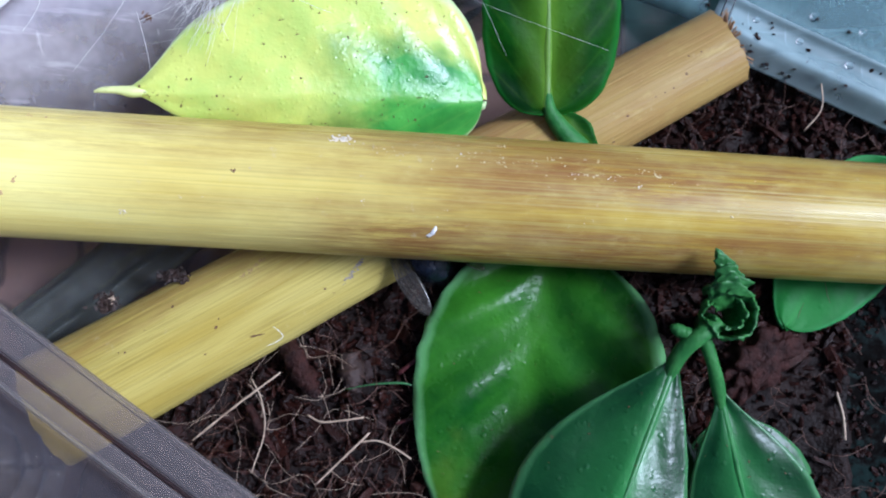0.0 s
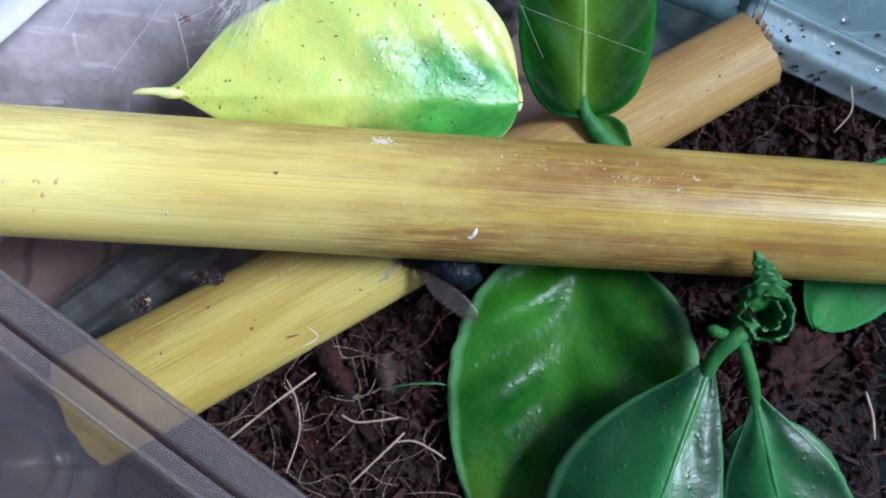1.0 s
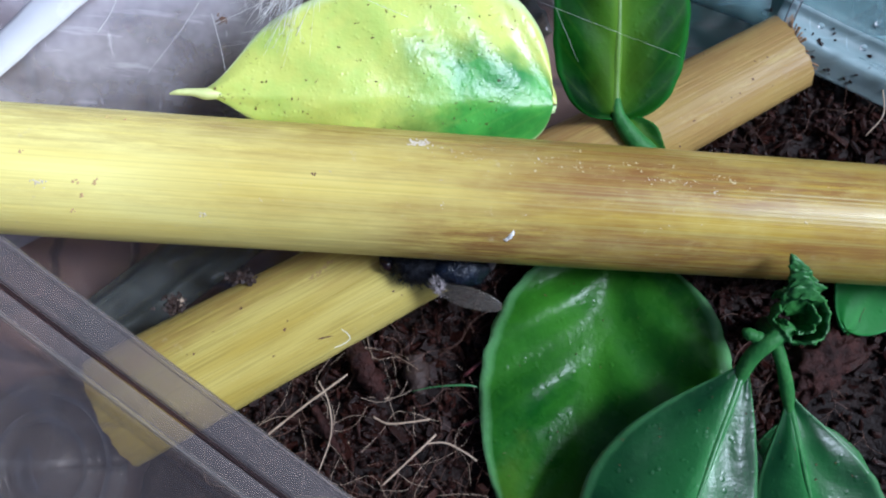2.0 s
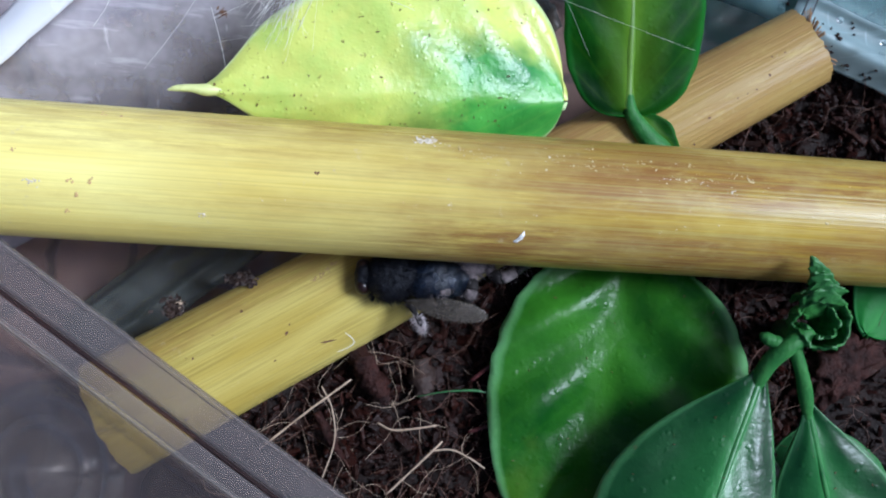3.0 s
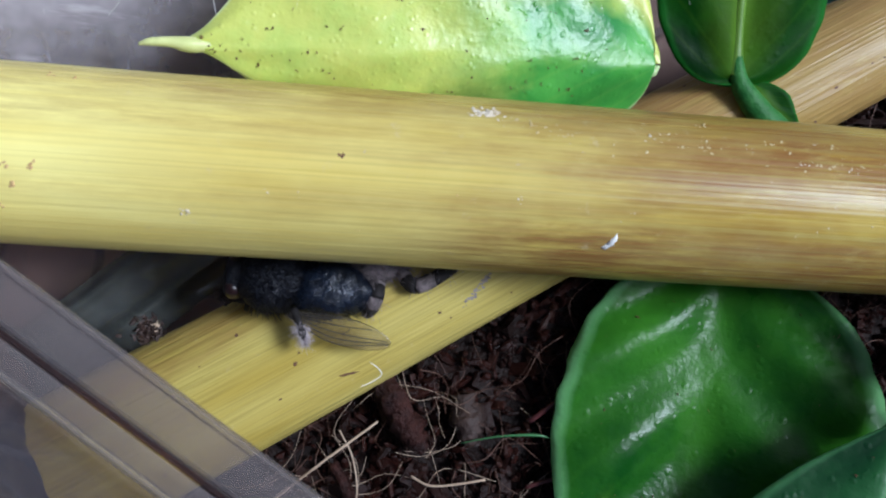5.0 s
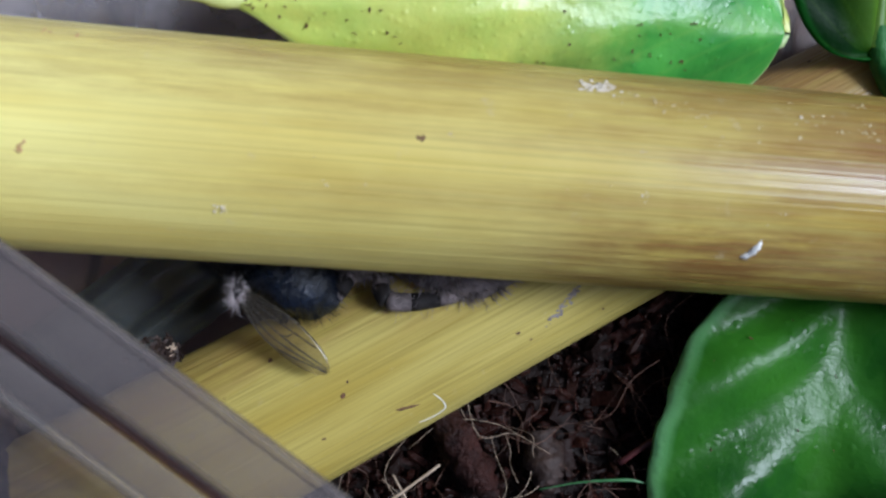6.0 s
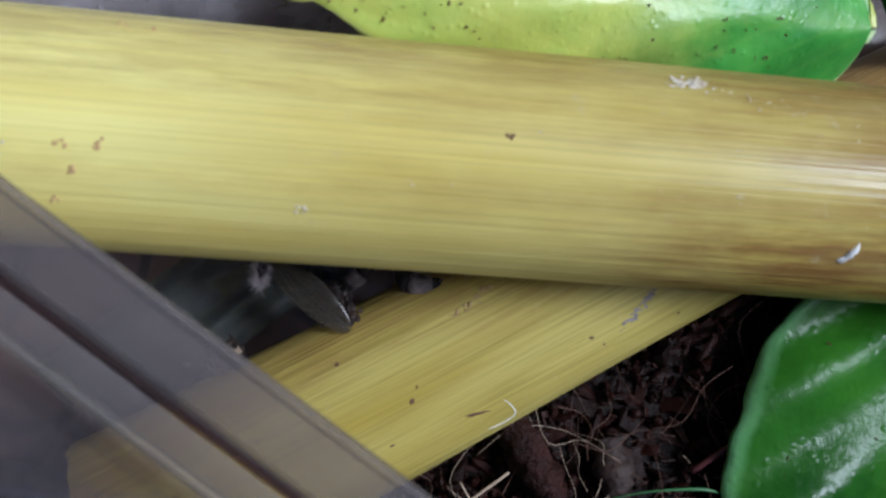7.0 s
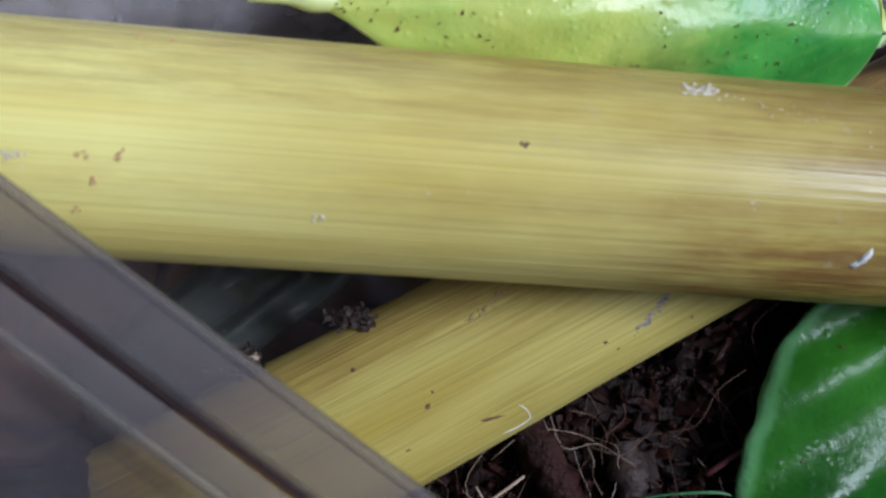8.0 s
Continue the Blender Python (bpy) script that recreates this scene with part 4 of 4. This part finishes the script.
part("pale_smudge", join(*[blob(TOP, -6.75 + r_s.gauss(0, 0.36), 13.5 + r_s.gauss(0, 0.15), r_s.uniform(0.03, 0.11), k, 1.6) for k in range(60)])[:2], M_SMUDGE, reed_top, "whitish scuffed smudge")
r_s = random.Random(41)


def scuff_patch(cx, cy, n, spread):
    return [blob(TOP, cx + r_s.gauss(0, spread), cy + r_s.gauss(0, spread * 0.6), 0.018 + 0.06 * r_s.random() ** 2, r_s.randint(0, 50), r_s.uniform(1.2, 2.6)) for k in range(n)]


part("scuff_trail", join(*[q for k in range(8) for q in scuff_patch(-5.7 + 0.5 * k, 13.2 - 0.16 * k, 6, 0.5)])[:2], M_SCUFF, reed_top, "faint pale scuff trail")
part("scuff_specks", join(*[q for k in range(44) for q in scuff_patch(r_s.gauss(5.5, 4.6), r_s.gauss(11.6, 0.9), r_s.randint(3, 9), r_s.uniform(0.12, 0.3))])[:2], M_SCUFF, reed_top, "small pale scuffs")
part("scuff_specks", join(*[q for k in range(12) for q in scuff_patch(r_s.uniform(-22, 22), r_s.uniform(7.6, 11.5), r_s.randint(2, 5), 0.12)])[:2], M_SCUFF, reed_top, "small pale scuffs")
for x, y, n in ((-30.9, 10.4, 22), (-20.7, 8.6, 9), (9.4, 8.3, 10), (0.2, 8.7, 7), (1.2, 12.2, 8), (3.9, 11.1, 9), (6.2, 11.9, 10), (8.8, 11.2, 14), (11.2, 11.0, 8), (12.9, 10.4, 8), (9.6, 12.3, 5), (1.0, 10.4, 6), (-5.2, 9.3, 6)):
    part("pale_smudge", join(*scuff_patch(x, y, n, 0.22))[:2], M_SMUDGE, reed_top, "whitish smudge")
part("dark_spot", join(*[blob(TOP, -13.5 + r_s.gauss(0, 0.1), 11.15 + r_s.gauss(0, 0.06), r_s.uniform(0.04, 0.09), k, 1.3) for k in range(9)])[:2], M_SPOT, reed_top, "small dark scar")
for x, y, r in ((-12.8, 7.85, 0.1), (-27.3, 10.4, 0.2), (-28.2, 9.7, 0.2), (-28.9, 8.8, 0.19), (-28.6, 10.5, 0.2), (-26.0, 14.8, 0.16), (-27.1, 14.9, 0.15), (-32.0, 12.3, 0.18), (-20.5, 11.9, 0.1), (-8.2, 9.4, 0.08), (17.0, 10.6, 0.08), (21.0, 10.9, 0.07)):
    part("dark_spot", join(*[blob(TOP, x + r_s.gauss(0, r * 0.6), y + r_s.gauss(0, r * 0.4), r * r_s.uniform(0.15, 0.4), k, 1.3) for k in range(5)])[:2], M_BLUSH, reed_top)
r_s = random.Random(43)
for k in range(46):
    t = r_s.uniform(0.05, 0.98)
    x, y = -30.2 + 52.2 * t, -5.1 + 28.08 * t
    o = r_s.uniform(-3.2, 3.0)
    part("dark_spot", blob(LOW, x + 0.474 * -o, y + 0.88 * o, r_s.uniform(0.05, 0.12), k), M_SPOT, reed_low)
part("white_thread", smear(LOW, [(-12.6, 1.3, 0.5), (-12.2, 1.0, 1), (-12.0, 0.6, 1), (-12.5, 0.2, 1), (-13.2, -0.1, 0.7)], 0.035), M_WHITE, reed_low, "short white thread")
part("brown_dash", smear(LOW, [(-14.4, 0.55, 0.3), (-13.9, 0.65, 1), (-13.2, 0.8, 0.3)], 0.09), M_SPOT, reed_low)
r_s = random.Random(47)
for name, a, b, m, n in (("grey_lichen", (-5.9, 6.3), (-7.3, 4.5), 0, 34), ("brown_scar", (-13.2, 6.3), (-15.0, 4.9), 1, 22)):
    part(name, join(*[blob(LOW, a[0] + (b[0] - a[0]) * k / n + r_s.uniform(-0.2, 0.2), a[1] + (b[1] - a[1]) * k / n + r_s.uniform(-0.15, 0.15), r_s.uniform(0.04, 0.1), k) for k in range(n)])[:2], (M_LICHEN, M_SCAR)[m], reed_low)
part("frayed_fibres", join(*[tube([(21.6, 23.0 + 0.0, 2.8), tuple(V(22.0, 22.98, 2.79) + V(0.474 * -o + 0.5, 0.88 * o + 0.27, r_s.uniform(0.6, 2.0)))], 0.07, 4, 1) for o in [r_s.uniform(-2.6, 2.6) for k in range(30)]])[:2], M_REED_END, reed_low)

# droplets, dirt and silk on the plastic
for x, y, z, r in ((27.7, 24.4, 5.3, 0.3), (23.9, 24.6, 4.0, 0.28), (27.1, 22.9, 4.0, 0.3), (31.5, 23.3, 5.0, 0.32), (30.6, 20.9, 4.4, 0.36), (33.5, 25.0, 6.2, 0.3), (35.2, 22.4, 5.6, 0.34), (29.0, 27.0, 6.6, 0.26), (25.0, 27.0, 6.0, 0.24), (33.0, 27.8, 7.4, 0.28)):
    tagged(part("droplet", ellipsoid((x, y, z), (r, r * 0.9, r * 0.6), None, 10, 14), M_DROP), "clear water bead on the plastic side", "droplet", "droplets on the plastic side")


def wall_height(x, y):
    h = (x - 21.0) * 0.44 + (y - 25.2) * 0.898 + 1.5
    return 0.6 + 0.16 * h + 0.012 * h * h + 1.5 * math.exp(-((h - 1.5) / 1.1) ** 2) + 0.12


tagged(part("dirt_specks", join(crumbs(70, 21, 46, 14, 27, wall_height, 0.04, 0.14, 61, lambda x, y: (x - 21.0) * 0.44 + (y - 25.2) * 0.898 > -1.2 and rnd.random() < math.exp(-((x - 21.0) * 0.44 + (y - 25.2) * 0.898 + 1) / 2.5)),
    crumbs(1100, 29.5, 44, -22, 4.5, lambda x, y: -2.2 + 0.25 * noise.noise(V(x * 0.4, y * 0.4, 2)), 0.05, 0.22, 62, lambda x, y: noise.noise(V(x * 0.5, y * 0.5, 9)) > -0.1))[:2], M_CHIPS, smooth=False), "dark soil specks stuck to the plastic", "dirt", kind="stuff")
r_s = random.Random(53)
for spread, centre, n in ((2.4, (-17.0, 24.6, 11.0), 80), (5.0, (-23, 25, 10.2), 10)):
    web = []
    for k in range(n):
        a = V(centre[0] + r_s.gauss(0, spread), centre[1] + r_s.gauss(0, spread * 0.8), centre[2] + r_s.uniform(-0.5, 0.6))
        ang = r_s.gauss(0.9, 0.7)
        b = a + V(math.cos(ang), math.sin(ang), r_s.uniform(-0.05, 0.1)) * r_s.uniform(2, 8)
        web.append(tube([tuple(a), tuple((a + b) / 2 + V(0.1, -0.1, -0.1)), tuple(b)], r_s.uniform(0.006, 0.018), 4, 3))
    tagged(part("spider_silk", join(*web)[:2], M_SILK), "fine white spider silk over the plastic side", "silk", kind="stuff")
bit("silk_thread", tube([(1.5, 24.5, 9.0), (6.0, 22.6, 9.2), (11.8, 20.8, 8.2)], 0.008, 4), M_SILK, "single silk thread across the dark leaf", "silk")
bit("silk_thread", tube([(-2.0, 29.5, 10.0), (2.0, 25.5, 9.0), (4.6, 20.6, 7.5)], 0.008, 4), M_SILK, "single silk thread beside the dark leaf", "silk")
bit("stain", clump((-20.4, 22.4, 10.5), (0.5, 0.4, 0.15), 24, 3), M_SPOT, "small brown stain on the milky plastic", "stain", False, "stuff")
r_s = random.Random(59)
for x, y, z, r in ((-9.3, 15.75, 9.2, 0.16), (-9.9, 15.9, 9.3, 0.1), (-16.1, 21.2, 10.6, 0.2), (-15.7, 22.0, 10.6, 0.15), (-12.6, 23.6, 10.6, 0.12), (-4.5, 15.4, 8.7, 0.1), (-3.2, 19.5, 9.3, 0.1)):
    part("speck", clump((x, y, z), (r * 1.2, r, r * 0.6), 5, int(x * 5) % 11), M_SPOT, yellow, smooth=False)
for x, y, z in ((10.0, -9.3, 3.9), (9.5, -9.9, 3.7), (11.0, -9.5, 4.2), (9.0, -10.6, 3.4), (12.3, -9.2, 4.4), (8.7, -11.4, 3.0)):
    bit("soil_crumb", clump((x, y, z), (0.45, 0.4, 0.35), 12, int(x * 7) % 13), M_DEBRIS, "dark soil crumb on the blue-green leaf", "crumb", False, "stuff")

def leaf_specks(key, parent, n, u0, u1, v0, v1, size, seed):
    r = random.Random(seed)
    out = []
    for k in range(n):
        p = V(*SURFACE[key](r.uniform(u0, u1), r.uniform(v0, v1)))
        w = size * r.uniform(0.4, 1.3)
        for j in range(r.choice((1, 2, 3))):
            out.append(chip(p + V(r.gauss(0, w), r.gauss(0, w), 0.06), (w * 1.6, w * 0.5, w * 0.4), r))
    tagged(part("specks", join(*out)[:2], M_SPOT, parent, smooth=False), "tiny dark specks", kind="stuff")


part("ring_mark", tube([(11.42 + 0.24 * math.cos(k * 0.7), -6.07 + 0.24 * math.sin(k * 0.7), 6.34) for k in range(10)], 0.045, 6, 3), M_STALK, plant, "tiny pale ring mark")
leaf_specks("leaf_yellowing4", yellow, 130, 0.3, 0.96, 0.2, 0.97, 0.042, 71)
leaf_specks("leaf_glossy_green1", plant, 60, 0.1, 0.9, 0.05, 0.97, 0.035, 72)
leaf_specks("leaf_blue_green2", plant, 30, 0.3, 0.9, 0.05, 0.97, 0.035, 73)
leaf_specks("leaf_blue_green3", plant, 24, 0.3, 0.9, 0.05, 0.97, 0.035, 74)
r_s = random.Random(57)
veil = []
for k in range(110):
    a = V(-14.0 + r_s.gauss(0, 0.9), 28.0 + r_s.gauss(0, 0.6), 10.6)
    b = V(-16.6 + r_s.gauss(0, 1.1), 22.6 + r_s.gauss(0, 1.6), 10.9 + r_s.uniform(-0.2, 0.3))
    veil.append(tube([tuple(a), tuple((a + b) / 2 + V(r_s.gauss(0, 0.3), 0, 0.1)), tuple(b)], r_s.uniform(0.004, 0.012), 4, 3))
tagged(part("spider_silk", join(*veil)[:2], M_SILK), "white silk veil over the pale leaf's edge", "silk", kind="stuff")

# ---- fly and spider ----
fly = thing("fly", "dark blue-black fly held by a jumping spider", "fly")
part("thorax", ellipsoid((0, 0, 0), (1.95, 1.75, 1.5), None, 20, 24, 0.16, 1), M_FLY, fly)
part("head", ellipsoid((2.05, 0, -0.15), (0.7, 1.25, 1.1), None, 12, 16, 0.1, 3), M_FLY, fly)
for s in (-1, 1):
    part("eye", ellipsoid((2.08, 0.72 * s, -0.05), (0.56, 0.56, 0.78), None, 12, 14), M_EYE, fly, "dark red compound eye")
part("abdomen", ellipsoid((-3.0, 0, -0.15), (2.3, 1.7, 1.5), None, 24, 26, 0.14, 2), M_FLY_BLUE, fly, "dark bluish shiny abdomen")


def bristles(n, seed, centre, radii, ln, thick, low=-0.3):
    out, r = [], random.Random(seed)
    while len(out) < n:
        d = V(r.gauss(0, 1), r.gauss(0, 1), r.gauss(0, 1)).normalized()
        if d.z < low:
            continue
        p = V(*centre) + V(d.x * radii[0], d.y * radii[1], d.z * radii[2])
        q = p + (d + V(-0.5, 0, 0) + V(r.gauss(0, 0.3), r.gauss(0, 0.3), r.gauss(0, 0.3))).normalized() * ln * r.uniform(0.5, 1.2)
        out.append(tube([tuple(p) + (thick,), tuple((p + q) / 2) + (thick * 0.7,), tuple(q) + (thick * 0.15,)], sides=3, steps=1))
    return join(*out)[:2]


part("bristles", bristles(900, 5, (0, 0, 0), (1.9, 1.7, 1.45), 0.6, 0.024), M_FLY, fly)
part("bristles", bristles(620, 6, (-3.0, 0, -0.15), (2.25, 1.65, 1.45), 0.6, 0.016), M_FLY, fly)


def wing(side):
    """A wing from its root, splayed back and down to one side."""
    root = V(-0.9, 1.8 * side, 0.35)
    back = V(-0.97, 0.2 * side, -0.06).normalized()
    across = V(-0.28, -0.92 * side, 0.25)
    across = (across - back * across.dot(back)).normalized()

    def at(u, k):
        w = 0.68 * math.sin(math.pi * min(1, u) ** 1.35) ** 0.6 + 0.1
        return root + back * (u * 5.9) + across * (k * w + 0.3 * u) + back.cross(across) * (0.18 * math.sin(3 * u))
    blade = part("wing", sheet(lambda u, v: tuple(at(u, 2 * v - 1)), 24, 10, 0.03), M_WING, fly, "smoky veined wing")
    lines = [[(0.02, 0.0), (0.5, -0.98), (0.98, -0.2)], [(0.02, 0.1), (0.5, -0.6), (0.99, 0.1)], [(0.05, 0.1), (0.5, -0.2), (0.97, 0.35)], [(0.05, 0.2), (0.45, 0.3), (0.8, 0.75)], [(0.05, 0.3), (0.3, 0.6), (0.5, 0.95)], [(0.55, -0.15), (0.6, 0.1), (0.6, 0.4)]]
    for ln in lines:
        part("wing_vein", tube([tuple(at(*q) + back.cross(across) * 0.02) for q in ln], 0.03, 5, 6), M_VEIN, blade)


wing(1)
wing(-1)
for s in (-1, 1):
    for k, x in enumerate((1.2, 0.3, -0.6)):
        part("leg", tube([(x, 0.7 * s, -1.1, 0.16), (x + 0.3 - 0.3 * k, 1.4 * s, -1.5, 0.14), (x + 0.4 - 0.6 * k, 1.5 * s, -2.2, 0.1), (x + 0.6 - 0.9 * k, 1.2 * s, -2.9, 0.06)], sides=6), M_FLY, fly)

spider = thing("jumping_spider", "grey hairy jumping spider with black-banded legs carrying a fly", "spider")
part("carapace", ellipsoid((0, 0, 0), (2.4, 1.9, 1.5), None, 14, 18, 0.12, 1), M_SPIDER, spider)
part("abdomen", ellipsoid((-4.4, 0, 0.1), (2.8, 1.9, 1.7), None, 16, 20, 0.12, 2), M_SPIDER, spider, "grey mottled hairy abdomen")
part("hair", bristles(1500, 8, (-4.4, 0, 0.1), (2.7, 1.85, 1.65), 0.65, 0.03, -0.8), M_PALE_HAIR, spider)
part("hair", bristles(1100, 9, (0, 0, 0), (2.3, 1.85, 1.45), 0.6, 0.028, -0.8), M_PALE_HAIR, spider)
for s in (-1, 1):
    part("fang_base", ellipsoid((2.3, 0.5 * s, -0.5), (0.7, 0.45, 0.7)), M_BAND, spider)
    part("eye", ellipsoid((2.25, 0.5 * s, 0.45), (0.35, 0.4, 0.4)), M_BAND, spider)


def spider_leg(points, tufts, seed):
    """A banded leg: dark and pale rings along one limb, with fine hairs."""
    pts = spline(points, 8)
    bands = 6
    step = len(pts) // bands
    limb = None
    for k in range(bands):
        seg = pts[k * step:(k + 1) * step + 1] if k < bands - 1 else pts[k * step:]
        ob = part("leg" if limb is None else "leg_band", tube(seg, sides=8, steps=1), M_BAND if k % 2 else M_SPIDER, limb or spider)
        limb = limb or ob
    out, r = [], random.Random(seed)
    for k in range(tufts):
        q = pts[min(len(pts) - 1, int(len(pts) * (0.25 + 0.75 * r.random())))]
        d = V(r.gauss(0, 1), r.gauss(0, 1), r.gauss(0, 1)).normalized()
        e = V(*q[:3]) + d * (q[3] + r.uniform(0.25, 0.7))
        out.append(tube([(*q[:3], 0.02), (*e, 0.004)], sides=3, steps=1))
    part("leg_hair", join(*out)[:2], M_PALE_HAIR, limb)
    return limb


spider_leg([(1.6, 1.3, -0.2, 0.45), (2.9, 2.6, 0.8, 0.5), (4.2, 2.6, 0.3, 0.45), (4.8, 2.3, -0.6, 0.36), (5.1, 2.1, -1.5, 0.3)], 260, 21)
spider_leg([(1.6, -1.3, -0.2, 0.5), (3.2, -2.4, 0.6, 0.5), (5.2, -2.4, 0.2, 0.4), (6.6, -2.2, -1.2, 0.25)], 60, 22)
spider_leg([(1.0, 1.5, 0.1, 0.42), (2.2, 2.4, 1.3, 0.42), (3.2, 2.0, 1.2, 0.36), (4.0, 1.3, 0.4, 0.22)], 110, 23)
spider_leg([(0.8, -1.6, -0.3, 0.42), (1.5, -3.2, 0.5, 0.42), (2.6, -3.8, -0.4, 0.3), (3.0, -4.0, -2.0, 0.2)], 50, 24)
spider_leg([(0.2, 1.6, -0.2, 0.42), (0.6, 2.8, 0.4, 0.46), (1.2, 3.3, -0.5, 0.4), (1.5, 3.3, -1.5, 0.25)], 130, 25)
spider_leg([(-0.4, -1.7, -0.3, 0.4), (-1.2, -3.3, 0.4, 0.4), (-2.8, -4.0, -0.4, 0.3), (-3.8, -4.2, -2.0, 0.2)], 50, 26)
spider_leg([(-1.0, 1.5, -0.2, 0.42), (-1.7, 2.7, 0.5, 0.45), (-3.9, 2.1, 0.3, 0.36), (-6.4, 0.7, -0.3, 0.2)], 150, 27)
spider_leg([(-1.2, -1.5, -0.3, 0.42), (-3.4, -3.0, 0.5, 0.42), (-5.8, -3.2, 0.0, 0.3), (-7.4, -3.2, -1.6, 0.2)], 50, 28)

HELD = pose(-5.2 * MM, -2.6 * MM, -0.5 * MM, 0, 3, 20)


def foot_tuft():
    """The spider's white-haired palp hanging past the fly's wing root."""
    back = HELD.inverted()

    def at(x, y, z):
        return tuple((back @ (V(x, y, z) * MM)) / MM)
    palp = part("palp", tube([(*at(-1.3, 1.5, 0.2), 0.24), (*at(-1.7, 2.2, 0.4), 0.2), (*at(-2.0, 2.75, 0.3), 0.22), (*at(-2.1, 3.05, 0.15), 0.12)], sides=10), M_BAND, spider, "white-haired palp")
    out, r = [], random.Random(31)
    for k in range(330):
        t = 0.1 + 0.9 * r.random()
        q = V(*at(-1.65 - 0.55 * t, 2.35 + 0.9 * t, 0.35 - 0.2 * t))
        d = V(r.gauss(0, 1), r.gauss(0, 1), r.gauss(0, 1)).normalized()
        e = q + d * (0.2 + r.uniform(0.15, 0.55))
        out.append(tube([(*q, 0.022), (*e, 0.006)], sides=3, steps=1))
    part("palp_hair", join(*out)[:2], M_WHITE_HAIR, palp)


foot_tuft()


def motions():
    """The spider carries the fly along the low reed and in under the upper one. t, x, y, z (mm), heading."""
    rows = [
        (0.0, -3.3, 9.0, 3.8, 130), (0.5, -3.8, 8.5, 3.9, 140), (1.0, -4.5, 7.5, 4.1, 150), (1.5, -5.84, 7.0, 4.5, 166),
        (2.2, -7.4, 6.1, 4.9, 173), (3.0, -9.1, 5.2, 5.2, 179), (3.5, -10.8, 4.9, 5.4, 184), (4.0, -12.25, 4.6, 5.5, 189),
        (4.8, -16.6, 5.5, 5.2, 177), (5.5, -20.2, 6.7, 4.8, 161), (6.0, -21.5, 8.2, 4.6, 147), (6.5, -22.8, 9.1, 4.0, 150),
        (7.0, -23.6, 10.2, 2.8, 146), (7.4, -24.4, 12.0, 1.2, 140), (8.0, -25.0, 13.8, 0.0, 135),
    ]
    lean = [(0.0, 0.8), (0.5, 0.88), (1.0, 0.98), (1.5, 1.12), (3.0, 1.4), (3.5, 1.85), (4.0, 2.47), (5.5, 4.6), (6.0, 5.2), (6.5, 5.25), (7.0, 5.2), (8.0, 5.07)]
    walk(lid, [(t, pose(-24 * MM, y * MM, 18 * MM)) for t, y in lean])
    walk(fly, [(t, pose(x * MM, y * MM, z * MM, 8, 0, h)) for t, x, y, z, h in rows])
    tuck = {0.0: 4.2, 0.5: 4.0, 1.0: 3.0, 1.5: 1.8, 2.2: 0.8, 3.0: -0.5, 3.5: -0.8, 4.0: -0.8, 4.8: -0.2, 5.5: 0.6, 6.0: 1.0, 6.5: 1.0}
    walk(spider, [(t, pose(x * MM, (y + tuck.setdefault(t, 0.0)) * MM, z * MM, 8, 0, h) @ HELD) for t, x, y, z, h in rows])


motions()
